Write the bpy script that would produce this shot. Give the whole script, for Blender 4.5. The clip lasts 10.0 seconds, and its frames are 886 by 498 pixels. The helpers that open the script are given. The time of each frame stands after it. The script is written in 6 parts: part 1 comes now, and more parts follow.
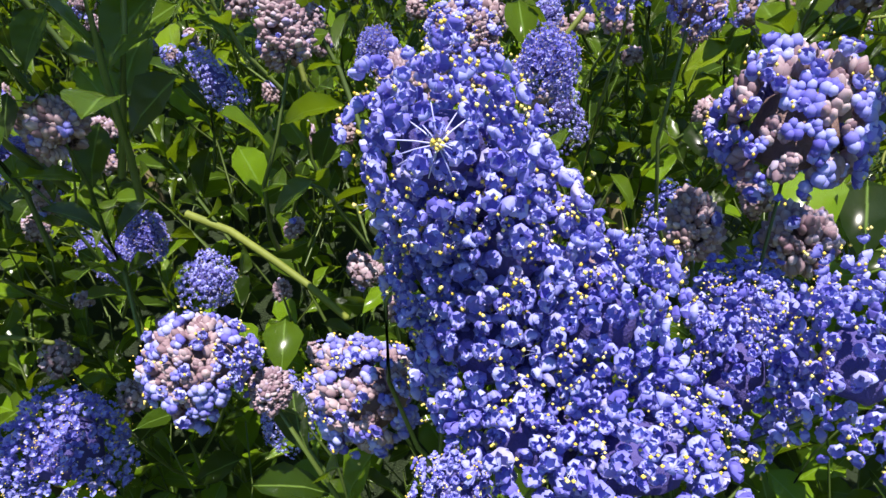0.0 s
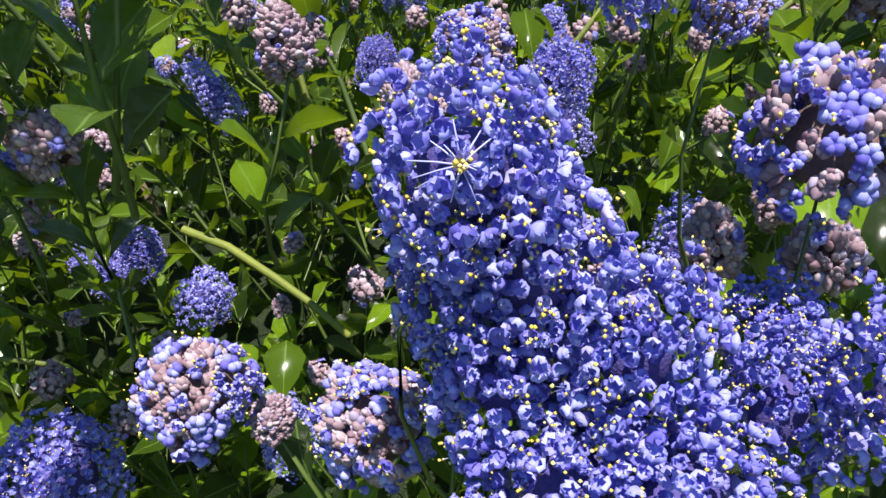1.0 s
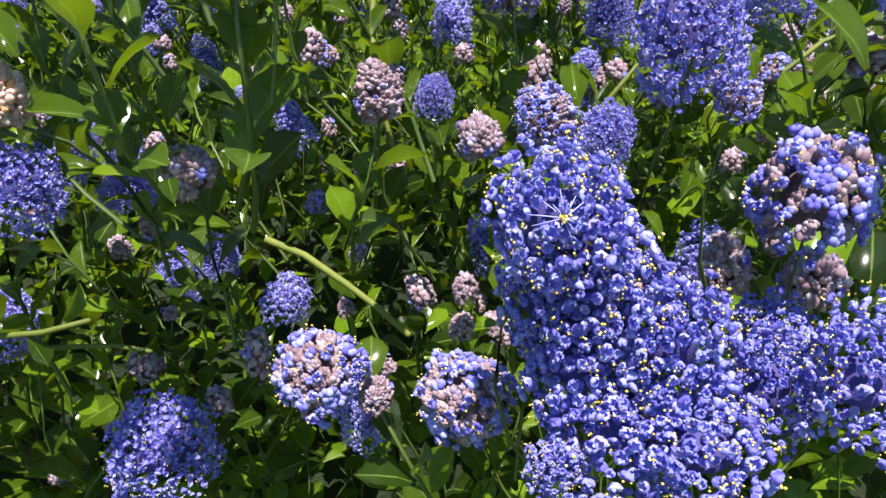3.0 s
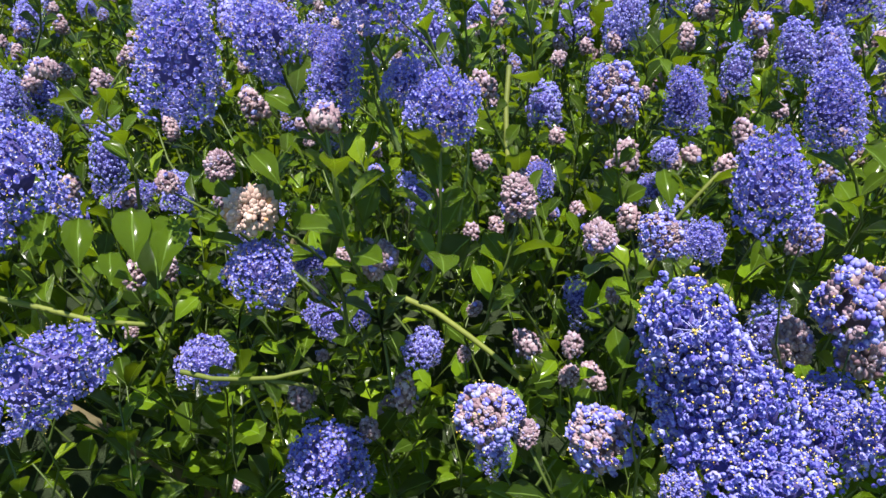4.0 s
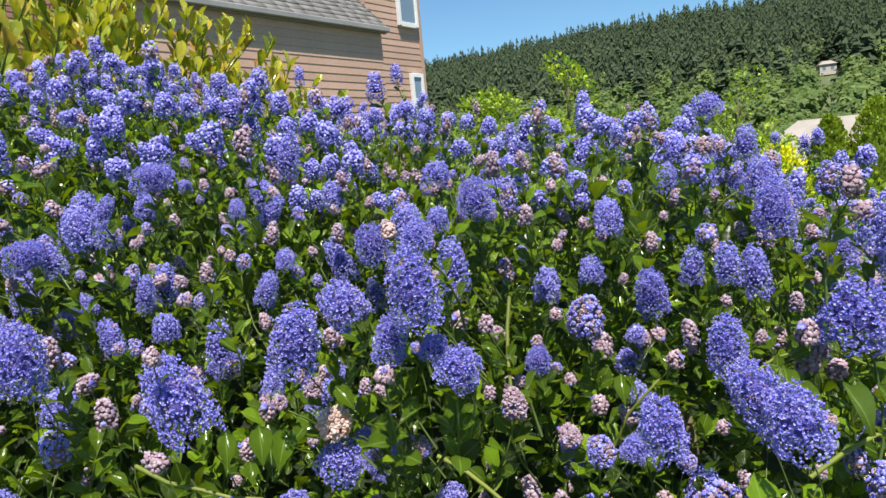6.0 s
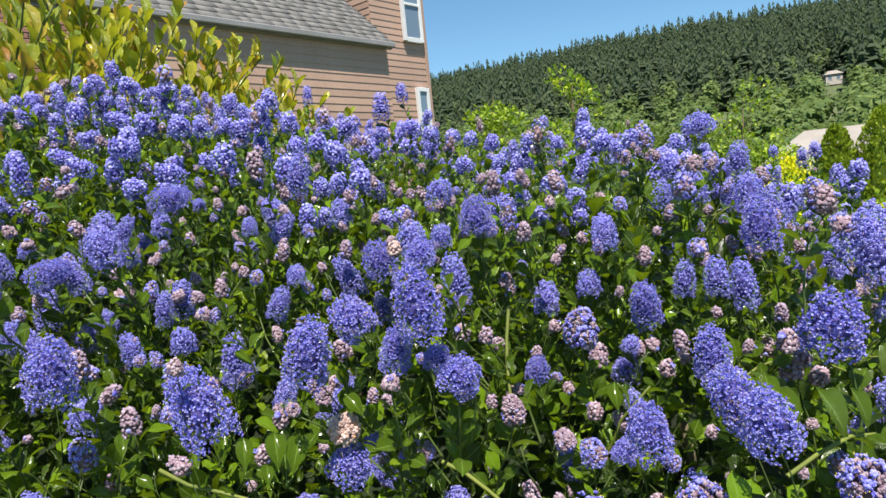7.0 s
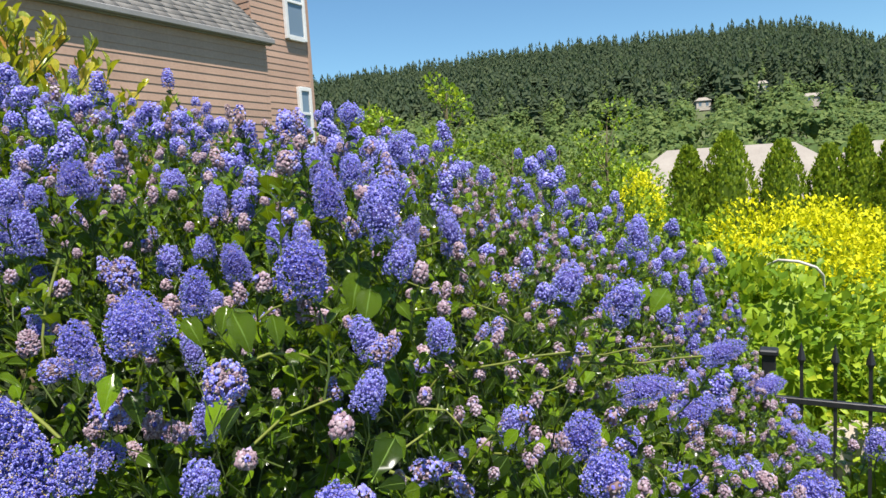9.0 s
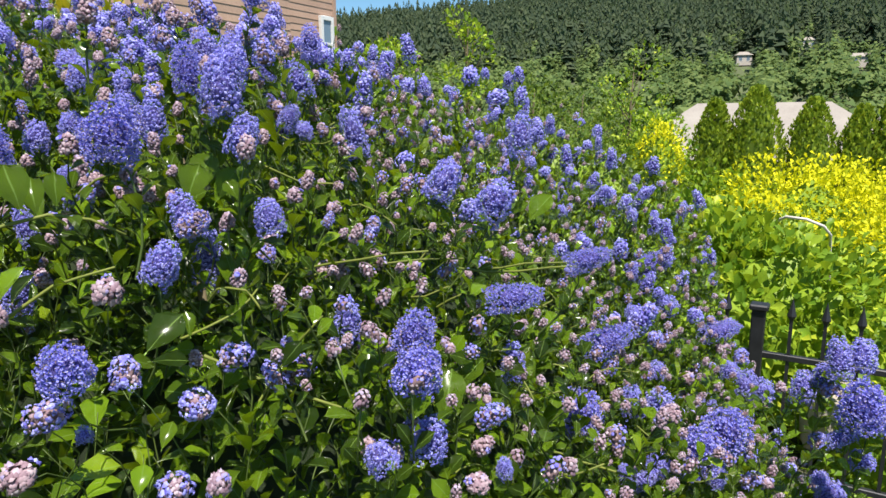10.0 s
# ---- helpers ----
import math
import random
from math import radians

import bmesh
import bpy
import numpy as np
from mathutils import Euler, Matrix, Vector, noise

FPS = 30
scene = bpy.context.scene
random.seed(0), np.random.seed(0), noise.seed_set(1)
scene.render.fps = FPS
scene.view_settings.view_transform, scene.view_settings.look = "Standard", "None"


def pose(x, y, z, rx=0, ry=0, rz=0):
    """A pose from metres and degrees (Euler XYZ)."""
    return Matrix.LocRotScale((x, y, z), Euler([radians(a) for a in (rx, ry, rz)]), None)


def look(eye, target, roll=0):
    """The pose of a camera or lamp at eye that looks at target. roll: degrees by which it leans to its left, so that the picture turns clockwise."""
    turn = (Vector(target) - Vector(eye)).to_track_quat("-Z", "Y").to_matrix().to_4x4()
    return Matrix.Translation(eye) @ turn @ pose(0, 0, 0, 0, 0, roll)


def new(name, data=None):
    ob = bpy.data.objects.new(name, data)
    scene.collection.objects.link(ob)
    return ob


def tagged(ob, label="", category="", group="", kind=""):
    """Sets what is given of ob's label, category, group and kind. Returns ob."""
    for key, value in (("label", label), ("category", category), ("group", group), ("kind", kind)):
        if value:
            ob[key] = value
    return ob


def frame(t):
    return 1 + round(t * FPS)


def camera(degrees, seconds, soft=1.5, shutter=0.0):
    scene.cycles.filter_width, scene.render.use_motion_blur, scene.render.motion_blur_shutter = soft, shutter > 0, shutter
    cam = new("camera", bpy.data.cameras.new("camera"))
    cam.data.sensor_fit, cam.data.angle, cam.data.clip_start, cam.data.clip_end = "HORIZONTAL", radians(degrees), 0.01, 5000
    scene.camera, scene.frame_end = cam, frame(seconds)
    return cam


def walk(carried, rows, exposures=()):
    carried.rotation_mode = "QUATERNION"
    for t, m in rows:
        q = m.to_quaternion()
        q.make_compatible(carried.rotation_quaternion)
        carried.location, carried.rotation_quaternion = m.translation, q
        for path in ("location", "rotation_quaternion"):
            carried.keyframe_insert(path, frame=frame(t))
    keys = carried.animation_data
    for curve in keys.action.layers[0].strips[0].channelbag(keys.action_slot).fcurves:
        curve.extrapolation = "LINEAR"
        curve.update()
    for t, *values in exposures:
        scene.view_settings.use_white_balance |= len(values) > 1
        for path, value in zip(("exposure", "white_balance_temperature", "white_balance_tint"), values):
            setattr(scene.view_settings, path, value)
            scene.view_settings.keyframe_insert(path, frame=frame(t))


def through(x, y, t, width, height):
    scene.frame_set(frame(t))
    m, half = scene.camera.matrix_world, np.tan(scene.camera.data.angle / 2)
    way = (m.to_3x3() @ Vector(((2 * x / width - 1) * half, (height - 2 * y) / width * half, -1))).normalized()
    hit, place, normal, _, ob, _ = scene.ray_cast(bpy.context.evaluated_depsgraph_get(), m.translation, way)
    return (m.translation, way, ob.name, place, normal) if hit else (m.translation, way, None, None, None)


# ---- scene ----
cam = camera(68.3, 10.0)
PATH = [
    (0, (0.0274, 0.032, 1.3692), (-0.102, 1.945, 0.802), -4.9),
    (0.5, (0.0233, 0.035, 1.371), (-0.0988, 1.953, 0.8191), -5.1),
    (1, (0.0233, 0.041, 1.37), (-0.0931, 1.962, 0.8264), -5.2),
    (1.5, (0.0263, 0.044, 1.3701), (-0.0879, 1.965, 0.8236), -5.4),
    (2, (0.0214, 0.041, 1.3679), (-0.0983, 1.964, 0.8322), -4.9),
    (2.2, (0.0225, 0.039, 1.3659), (-0.1034, 1.963, 0.833), -4.8),
    (3.3, (-0.0021, -0.032, 1.4019), (-0.1664, 1.898, 0.9023), -3.5),
    (3.5, (-0.0075, -0.048, 1.4107), (-0.1947, 1.884, 0.9311), -3.5),
    (4, (-0.0306, -0.086, 1.4367), (-0.3087, 1.845, 0.9962), -3.8),
    (4.5, (-0.0332, -0.123, 1.4966), (-0.3609, 1.808, 1.092), -4.3),
    (5, (-0.0247, -0.162, 1.53), (-0.3848, 1.774, 1.181), -4.5),
    (5.5, (-0.0076, -0.199, 1.5518), (-0.3853, 1.743, 1.2601), -4.9),
    (6, (0.0145, -0.228, 1.5718), (-0.3715, 1.72, 1.3337), -5.3),
    (6.2, (0.0203, -0.233, 1.5761), (-0.3742, 1.714, 1.3496), -5.5),
    (7.3, (0.0312, -0.271, 1.5785), (-0.3709, 1.679, 1.3888), -5.8),
    (7.5, (0.0438, -0.274, 1.5671), (-0.3435, 1.679, 1.381), -6.0),
    (8, (0.0824, -0.278, 1.5537), (-0.2217, 1.69, 1.3643), -5.8),
    (8.5, (0.2093, -0.305, 1.5112), (0.0354, 1.678, 1.3235), -4.8),
    (9, (0.3815, -0.316, 1.5117), (0.3004, 1.672, 1.305), -3.4),
    (9.5, (0.517, -0.304, 1.5026), (0.4341, 1.674, 1.2238), -1.8),
    (10, (0.5567, -0.263, 1.4423), (0.4079, 1.696, 1.0675), -0.2),
]
walk(cam, [(t, look(eye, target, roll)) for t, eye, target, roll in PATH],
     exposures=((0.0, 1.10), (2.0, 1.13), (3.5, 1.22), (4.5, 1.06), (5.5, 0.99), (7.5, 0.94), (10.0, 0.93)))

# ---------------------------------------------------------------- world, sun
SUN_HEADING, SUN_HEIGHT = 163.0, 67.0
_a, _e = radians(SUN_HEADING), radians(SUN_HEIGHT)
TO_SUN = Vector((math.sin(_a) * math.cos(_e), math.cos(_a) * math.cos(_e), math.sin(_e)))
world = bpy.data.worlds.new("sky")
scene.world = world
world.use_nodes = True
_nt = world.node_tree
_sky = _nt.nodes.new("ShaderNodeTexSky")
_sky.sky_type, _sky.sun_disc = "NISHITA", False
_sky.sun_elevation, _sky.sun_rotation = _e, _a
_sky.altitude, _sky.air_density, _sky.dust_density, _sky.ozone_density = 100, 1.0, 0.1, 0.9
_clear = _nt.nodes.new("ShaderNodeMix")
_clear.data_type, _clear.blend_type = "RGBA", "MULTIPLY"
_clear.inputs[0].default_value, _clear.inputs[7].default_value = 1.0, (0.80, 1.11, 1.24, 1)
_nt.links.new(_sky.outputs["Color"], _clear.inputs[6])
_nt.links.new(_clear.outputs[2], _nt.nodes["Background"].inputs["Color"])
_nt.nodes["Background"].inputs["Strength"].default_value = 0.064
sun = new("sun", bpy.data.lights.new("sun", "SUN"))
sun.data.energy, sun.data.angle, sun.data.color = 5.0, radians(0.53), (1.0, 0.935, 0.86)
sun.matrix_world = look(TO_SUN * 20, (0, 0, 0))


# ---------------------------------------------------------------- materials
class Nodes:
    """A small helper to lay nodes of one material."""

    def __init__(self, name):
        self.mat = bpy.data.materials.new(name)
        self.mat.use_nodes = True
        self.tree = self.mat.node_tree
        self.bsdf = self.tree.nodes["Principled BSDF"]
        self.out = self.tree.nodes["Material Output"]

    def add(self, kind, **values):
        n = self.tree.nodes.new(kind)
        for k, v in values.items():
            n.inputs[k.replace("_", " ")].default_value = v
        return n

    def link(self, a, b):
        self.tree.links.new(a, b)

    def ramp(self, source, *stops):
        r = self.tree.nodes.new("ShaderNodeValToRGB")
        while len(r.color_ramp.elements) < len(stops):
            r.color_ramp.elements.new(0.5)
        for el, (p, c) in zip(r.color_ramp.elements, stops):
            el.position, el.color = p, (*c, 1)
        self.link(source, r.inputs["Fac"])
        return r.outputs["Color"]

    def noise(self, scale, detail=4.0, rough=0.55, vector=None):
        n = self.add("ShaderNodeTexNoise", Scale=scale, Detail=detail, Roughness=rough)
        if vector is None:
            vector = self.add("ShaderNodeTexCoord").outputs["Object"]
        self.link(vector, n.inputs["Vector"])
        return n.outputs["Fac"]

    def mix(self, fac, a, b, how="MIX"):
        m = self.tree.nodes.new("ShaderNodeMix")
        m.data_type, m.blend_type = "RGBA", how
        for sock, v in ((m.inputs[0], fac), (m.inputs[6], a), (m.inputs[7], b)):
            if isinstance(v, (int, float)):
                sock.default_value = v
            elif isinstance(v, tuple):
                sock.default_value = (*v, 1)
            else:
                self.link(v, sock)
        return m.outputs[2]

    def bump(self, height, strength=0.3, distance=0.01):
        b = self.add("ShaderNodeBump", Strength=strength, Distance=distance)
        self.link(height, b.inputs["Height"])
        self.link(b.outputs["Normal"], self.bsdf.inputs["Normal"])

    def island(self):
        return self.add("ShaderNodeNewGeometry").outputs["Random Per Island"]

    def object_random(self):
        return self.add("ShaderNodeObjectInfo").outputs["Random"]

    def translucent(self, color, amount):
        """Light that comes through a leaf or petal."""
        t = self.tree.nodes.new("ShaderNodeBsdfTranslucent")
        if isinstance(color, tuple):
            t.inputs["Color"].default_value = (*color, 1)
        else:
            self.link(color, t.inputs["Color"])
        m = self.tree.nodes.new("ShaderNodeMixShader")
        m.inputs[0].default_value = amount
        self.link(self.bsdf.outputs[0], m.inputs[1])
        self.link(t.outputs[0], m.inputs[2])
        self.link(m.outputs[0], self.out.inputs["Surface"])

    def set(self, **values):
        for k, v in values.items():
            sock = self.bsdf.inputs[k.replace("_", " ")]
            if isinstance(v, tuple):
                sock.default_value = (*v, 1)
            elif isinstance(v, (int, float)):
                sock.default_value = v
            else:
                self.link(v, sock)
        return self


def petal_material(name, stops, through, amount=0.3):
    n = Nodes(name)
    col = n.ramp(n.island(), *stops)
    tint = n.ramp(n.object_random(), (0.0, (0.88, 0.9, 0.98)), (1.0, (1.0, 1.0, 1.0)))
    col = n.mix(1.0, col, tint, "MULTIPLY")
    n.set(Base_Color=col, Roughness=0.55)
    n.bsdf.inputs["Specular IOR Level"].default_value = 0.12
    n.translucent(n.mix(0.5, col, through), amount)
    return n.mat


def leaf_material(name, stops, through, amount=0.35, rough=0.3, veins=True):
    n = Nodes(name)
    col = n.ramp(n.island(), *stops)
    uv = n.add("ShaderNodeUVMap").outputs["UV"]
    sep = n.add("ShaderNodeSeparateXYZ")
    n.link(uv, sep.inputs[0])
    patch = n.noise(60.0, 3.0)
    col = n.mix(n.ramp(patch, (0.35, (0, 0, 0)), (0.7, (0.55, 0.55, 0.55))), col, n.mix(1.0, col, (1.3, 1.2, 0.8), "MULTIPLY"))
    if veins:
        dist = n.add("ShaderNodeMath")
        dist.operation = "ABSOLUTE"
        n.link(sep.outputs[0], dist.inputs[0])
        rib = n.ramp(dist.outputs[0], (0.02, (1, 1, 1)), (0.075, (0, 0, 0)))
        col = n.mix(n.mix(1.0, rib, (0.7, 0.7, 0.7), "MULTIPLY"), col, (0.24, 0.38, 0.07))
        wave = n.add("ShaderNodeTexWave", Scale=7.0, Distortion=0.6)
        wave.bands_direction = "Y"
        comb = n.add("ShaderNodeCombineXYZ")
        slant = n.add("ShaderNodeMath")
        slant.operation = "SUBTRACT"
        n.link(sep.outputs[1], slant.inputs[0])
        n.link(dist.outputs[0], slant.inputs[1])
        n.link(slant.outputs[0], comb.inputs[1])
        n.link(comb.outputs[0], wave.inputs["Vector"])
        relief = n.mix(0.6, wave.outputs["Fac"], n.noise(170.0, 2.0))
        n.bump(relief, 0.7, 0.0022)
    n.set(Base_Color=col, Roughness=rough)
    n.bsdf.inputs["Specular IOR Level"].default_value = 0.5 if veins else 0.2
    n.bsdf.inputs["Coat Weight"].default_value, n.bsdf.inputs["Coat Roughness"].default_value = (0.16, 0.15) if veins else (0.0, 0.2)
    n.translucent(n.mix(0.75, col, through), amount)
    return n.mat


def plain_material(name, a, b, scale=6.0, rough=0.7, bump=0.2, distance=0.005, metal=0.0, fine=None):
    """Two tones mottled at two scales with fine relief."""
    n = Nodes(name)
    big = n.noise(scale, 5.0)
    small = n.noise(fine or scale * 14, 3.0)
    col = n.mix(n.ramp(big, (0.3, (0, 0, 0)), (0.7, (1, 1, 1))), a, b)
    col = n.mix(n.ramp(small, (0.4, (0, 0, 0)), (0.75, (0.35, 0.35, 0.35))), col, n.mix(1.0, col, (0.6, 0.6, 0.6), "MULTIPLY"))
    shade = n.ramp(n.object_random(), (0, (0.88, 0.88, 0.88)), (1, (1.05, 1.05, 1.05)))
    n.set(Base_Color=n.mix(1.0, col, shade, "MULTIPLY"), Roughness=rough, Metallic=metal)
    n.bump(small, bump, distance)
    return n.mat


def island_material(name, stops, rough=0.8, scale=None, through=None, amount=0.2):
    n = Nodes(name)
    col = n.ramp(n.island(), *stops)
    if scale:
        col = n.mix(n.ramp(n.noise(scale, 4.0), (0.3, (0, 0, 0)), (0.7, (0.6, 0.6, 0.6))), col, n.mix(1.0, col, (0.5, 0.55, 0.5), "MULTIPLY"))
    n.set(Base_Color=col, Roughness=rough)
    n.bsdf.inputs["Specular IOR Level"].default_value = 0.3
    if through:
        n.translucent(n.mix(0.6, col, through), amount)
    return n.mat


PETAL = petal_material("petal_blue", ((0.0, (0.135, 0.115, 0.49)), (0.35, (0.24, 0.23, 0.66)), (0.75, (0.355, 0.36, 0.78)), (0.95, (0.43, 0.44, 0.84)), (1.0, (0.49, 0.50, 0.86))), (0.36, 0.29, 0.82), 0.22)
PETAL_PALE = petal_material("petal_pale", ((0.0, (0.30, 0.28, 0.62)), (0.5, (0.38, 0.36, 0.70)), (1.0, (0.50, 0.46, 0.70))), (0.3, 0.26, 0.8), 0.28)
# dark violet that paints the shade between florets
CORE = plain_material("core_shade", (0.05, 0.04, 0.20), (0.09, 0.07, 0.27), 120.0, 0.8, 0.5, 0.001)
ANTHER = island_material("anther_yellow", ((0.0, (0.62, 0.42, 0.05)), (0.6, (0.70, 0.55, 0.12)), (1.0, (0.74, 0.66, 0.30))), 0.6)
FILAMENT = island_material("filament_white", ((0.0, (0.32, 0.32, 0.66)), (1.0, (0.52, 0.52, 0.76))), 0.5)
BUD = petal_material("bud_pink", ((0.0, (0.23, 0.14, 0.17)), (0.35, (0.34, 0.235, 0.265)), (0.7, (0.45, 0.335, 0.36)), (0.9, (0.54, 0.44, 0.46)), (1.0, (0.34, 0.29, 0.52))), (0.55, 0.35, 0.36), 0.2)
BUD_PALE = petal_material("bud_pale", ((0.0, (0.45, 0.30, 0.25)), (0.5, (0.62, 0.45, 0.38)), (0.94, (0.66, 0.50, 0.44)), (1.0, (0.60, 0.30, 0.10))), (0.7, 0.45, 0.35), 0.2)
BUD_CORE = plain_material("bud_core", (0.16, 0.10, 0.11), (0.24, 0.15, 0.14), 120.0, 0.8, 0.5, 0.001)
LEAF = leaf_material("leaf_green", ((0.0, (0.012, 0.027, 0.003)), (0.35, (0.038, 0.075, 0.005)), (0.72, (0.106, 0.185, 0.008)), (0.94, (0.17, 0.30, 0.010)), (1.0, (0.24, 0.34, 0.015))), (0.40, 0.58, 0.010), 0.20, 0.22)
# near-black green that paints the shade deep between the shrub's leaves
INNER = plain_material("shade_green", (0.012, 0.026, 0.005), (0.03, 0.055, 0.010), 55.0, 0.7, 0.9, 0.01)
STEM = plain_material("stem_green", (0.045, 0.08, 0.014), (0.11, 0.15, 0.03), 7.0, 0.5, 0.3, 0.0008)
SHOOT = plain_material("shoot_yellow_green", (0.095, 0.125, 0.012), (0.17, 0.19, 0.022), 30.0, 0.7, 0.3, 0.0008)
WOOD = plain_material("old_wood", (0.10, 0.085, 0.04), (0.17, 0.13, 0.07), 60.0, 0.8, 0.5, 0.001)
LIME = leaf_material("leaf_lime", ((0.0, (0.16, 0.25, 0.015)), (0.5, (0.36, 0.41, 0.025)), (0.78, (0.54, 0.47, 0.04)), (1.0, (0.52, 0.21, 0.06))), (0.62, 0.62, 0.02), 0.38, 0.4)
HEDGE = leaf_material("leaf_hedge", ((0.0, (0.06, 0.13, 0.012)), (0.5, (0.16, 0.27, 0.02)), (0.9, (0.32, 0.42, 0.035)), (1.0, (0.42, 0.46, 0.04))), (0.42, 0.56, 0.02), 0.3, 0.45, False)
GOLD = leaf_material("leaf_gold", ((0.0, (0.34, 0.40, 0.012)), (0.4, (0.56, 0.57, 0.012)), (1.0, (0.76, 0.70, 0.015))), (0.75, 0.75, 0.01), 0.3, 0.65, False)
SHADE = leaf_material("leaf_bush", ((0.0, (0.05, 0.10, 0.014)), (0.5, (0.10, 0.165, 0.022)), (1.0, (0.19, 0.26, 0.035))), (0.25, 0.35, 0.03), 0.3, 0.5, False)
ARBOR = leaf_material("leaf_arborvitae", ((0.0, (0.12, 0.19, 0.015)), (0.5, (0.20, 0.29, 0.02)), (1.0, (0.30, 0.38, 0.035))), (0.35, 0.42, 0.02), 0.3, 0.6, False)
FOREST = island_material("conifer_green", ((0.0, (0.060, 0.088, 0.055)), (0.5, (0.085, 0.117, 0.063)), (1.0, (0.120, 0.150, 0.074))), 0.95, 0.012, (0.13, 0.19, 0.07), 0.45)
BROAD = island_material("broadleaf_green", ((0.0, (0.075, 0.130, 0.042)), (0.5, (0.12, 0.18, 0.055)), (1.0, (0.19, 0.245, 0.075))), 0.9, None, (0.22, 0.30, 0.08), 0.42)
SIDING = plain_material("painted_siding", (0.42, 0.27, 0.195), (0.47, 0.31, 0.225), 1.5, 0.6, 0.1, 0.002)
TRIM = plain_material("white_trim", (0.78, 0.78, 0.76), (0.70, 0.70, 0.68), 3.0, 0.4, 0.05, 0.001)
GUTTER = plain_material("grey_gutter", (0.24, 0.23, 0.22), (0.30, 0.29, 0.28), 2.0, 0.5, 0.05, 0.001)
SHINGLE = plain_material("roof_shingle", (0.155, 0.145, 0.135), (0.23, 0.22, 0.205), 4.0, 0.95, 0.5, 0.004)
BRICK = plain_material("red_brick", (0.26, 0.12, 0.09), (0.36, 0.18, 0.13), 9.0, 0.9, 0.4, 0.004)
MORTAR = plain_material("mortar", (0.30, 0.27, 0.25), (0.38, 0.35, 0.32), 9.0, 0.95, 0.4, 0.004)
IRON = plain_material("black_iron", (0.02, 0.02, 0.023), (0.035, 0.035, 0.04), 12.0, 0.45, 0.1, 0.001, 0.4)
STONE = plain_material("pale_stone", (0.34, 0.29, 0.24), (0.45, 0.40, 0.34), 6.0, 0.85, 0.5, 0.01)
FARWALL = plain_material("far_wall", (0.50, 0.45, 0.40), (0.58, 0.53, 0.47), 1.0, 0.8, 0.1, 0.01)
FARROOF = plain_material("far_roof", (0.26, 0.23, 0.20), (0.32, 0.29, 0.25), 1.5, 0.9, 0.2, 0.01)


def glass_material():
    n = Nodes("window_glass")
    n.set(Base_Color=(0.16, 0.22, 0.28), Roughness=0.06, Metallic=0.0)
    n.bsdf.inputs["Specular IOR Level"].default_value = 0.8
    return n.mat


GLASS = glass_material()


# ---------------------------------------------------------------- mesh helpers
RNG = np.random.default_rng(7)


def mesh_from(name, verts, tris, mats, mat_index=None, uvs=None, smooth=False):
    """A mesh out of arrays of corners and triangles."""
    me = bpy.data.meshes.new(name)
    verts, tris = np.asarray(verts, np.float32), np.asarray(tris, np.int32)
    me.vertices.add(len(verts))
    me.vertices.foreach_set("co", verts.ravel())
    me.loops.add(tris.size)
    me.loops.foreach_set("vertex_index", tris.ravel())
    me.polygons.add(len(tris))
    me.polygons.foreach_set("loop_start", np.arange(0, tris.size, 3, dtype=np.int32))
    if mat_index is not None:
        me.polygons.foreach_set("material_index", np.asarray(mat_index, np.int32))
    if smooth:
        me.polygons.foreach_set("use_smooth", np.ones(len(tris), bool))
    if uvs is not None:
        layer = me.uv_layers.new(name="uv")
        layer.data.foreach_set("uv", np.asarray(uvs, np.float32)[tris.ravel()].ravel())
    for m in mats:
        me.materials.append(m)
    me.update(calc_edges=True)
    return me


def stamp(verts, tris, turns, places):
    """Copies of one small shape: turns is (n, 3, 3) with its size in it, places is (n, 3)."""
    verts, tris = np.asarray(verts, float), np.asarray(tris, int)
    n = len(places)
    v = np.einsum("nij,kj->nki", turns, verts) + np.asarray(places)[:, None, :]
    f = tris[None] + (np.arange(n) * len(verts))[:, None, None]
    return v.reshape(-1, 3), f.reshape(-1, 3)


def frames_along(normals, spin=None, rng=RNG):
    """Turns whose z goes along each normal, spun at random about it."""
    z = normals / np.linalg.norm(normals, axis=1, keepdims=True)
    ref = np.where(np.abs(z[:, 2:3]) < 0.9, np.array([[0, 0, 1.0]]), np.array([[1.0, 0, 0]]))
    x = np.cross(ref, z)
    x /= np.linalg.norm(x, axis=1, keepdims=True)
    y = np.cross(z, x)
    a = rng.uniform(0, 2 * np.pi, len(z)) if spin is None else spin
    c, s = np.cos(a)[:, None], np.sin(a)[:, None]
    return np.stack([x * c + y * s, -x * s + y * c, z], axis=2)


class Heap:
    """Gathers shapes of several materials into one mesh."""

    def __init__(self):
        self.v, self.f, self.m, self.u, self.count = [], [], [], [], 0

    def put(self, verts, tris, mat=0, uv=None):
        verts, tris = np.asarray(verts, float), np.asarray(tris, int)
        self.v.append(verts)
        self.f.append(tris + self.count)
        self.m.append(np.full(len(tris), mat))
        self.u.append(np.zeros((len(verts), 2)) if uv is None else np.asarray(uv))
        self.count += len(verts)

    def mesh(self, name, mats, smooth=False):
        return mesh_from(name, np.concatenate(self.v), np.concatenate(self.f), mats, np.concatenate(self.m), np.concatenate(self.u), smooth)


def part(name, bm, material, parent, label=""):
    me = bpy.data.meshes.new(name)
    bm.to_mesh(me)
    bm.free()
    me.materials.append(material)
    return adopt(new(name, me), parent, label)


def adopt(ob, parent, label=""):
    if parent is not None:
        ob.parent = parent
    if label:
        tagged(ob, label)
    return ob


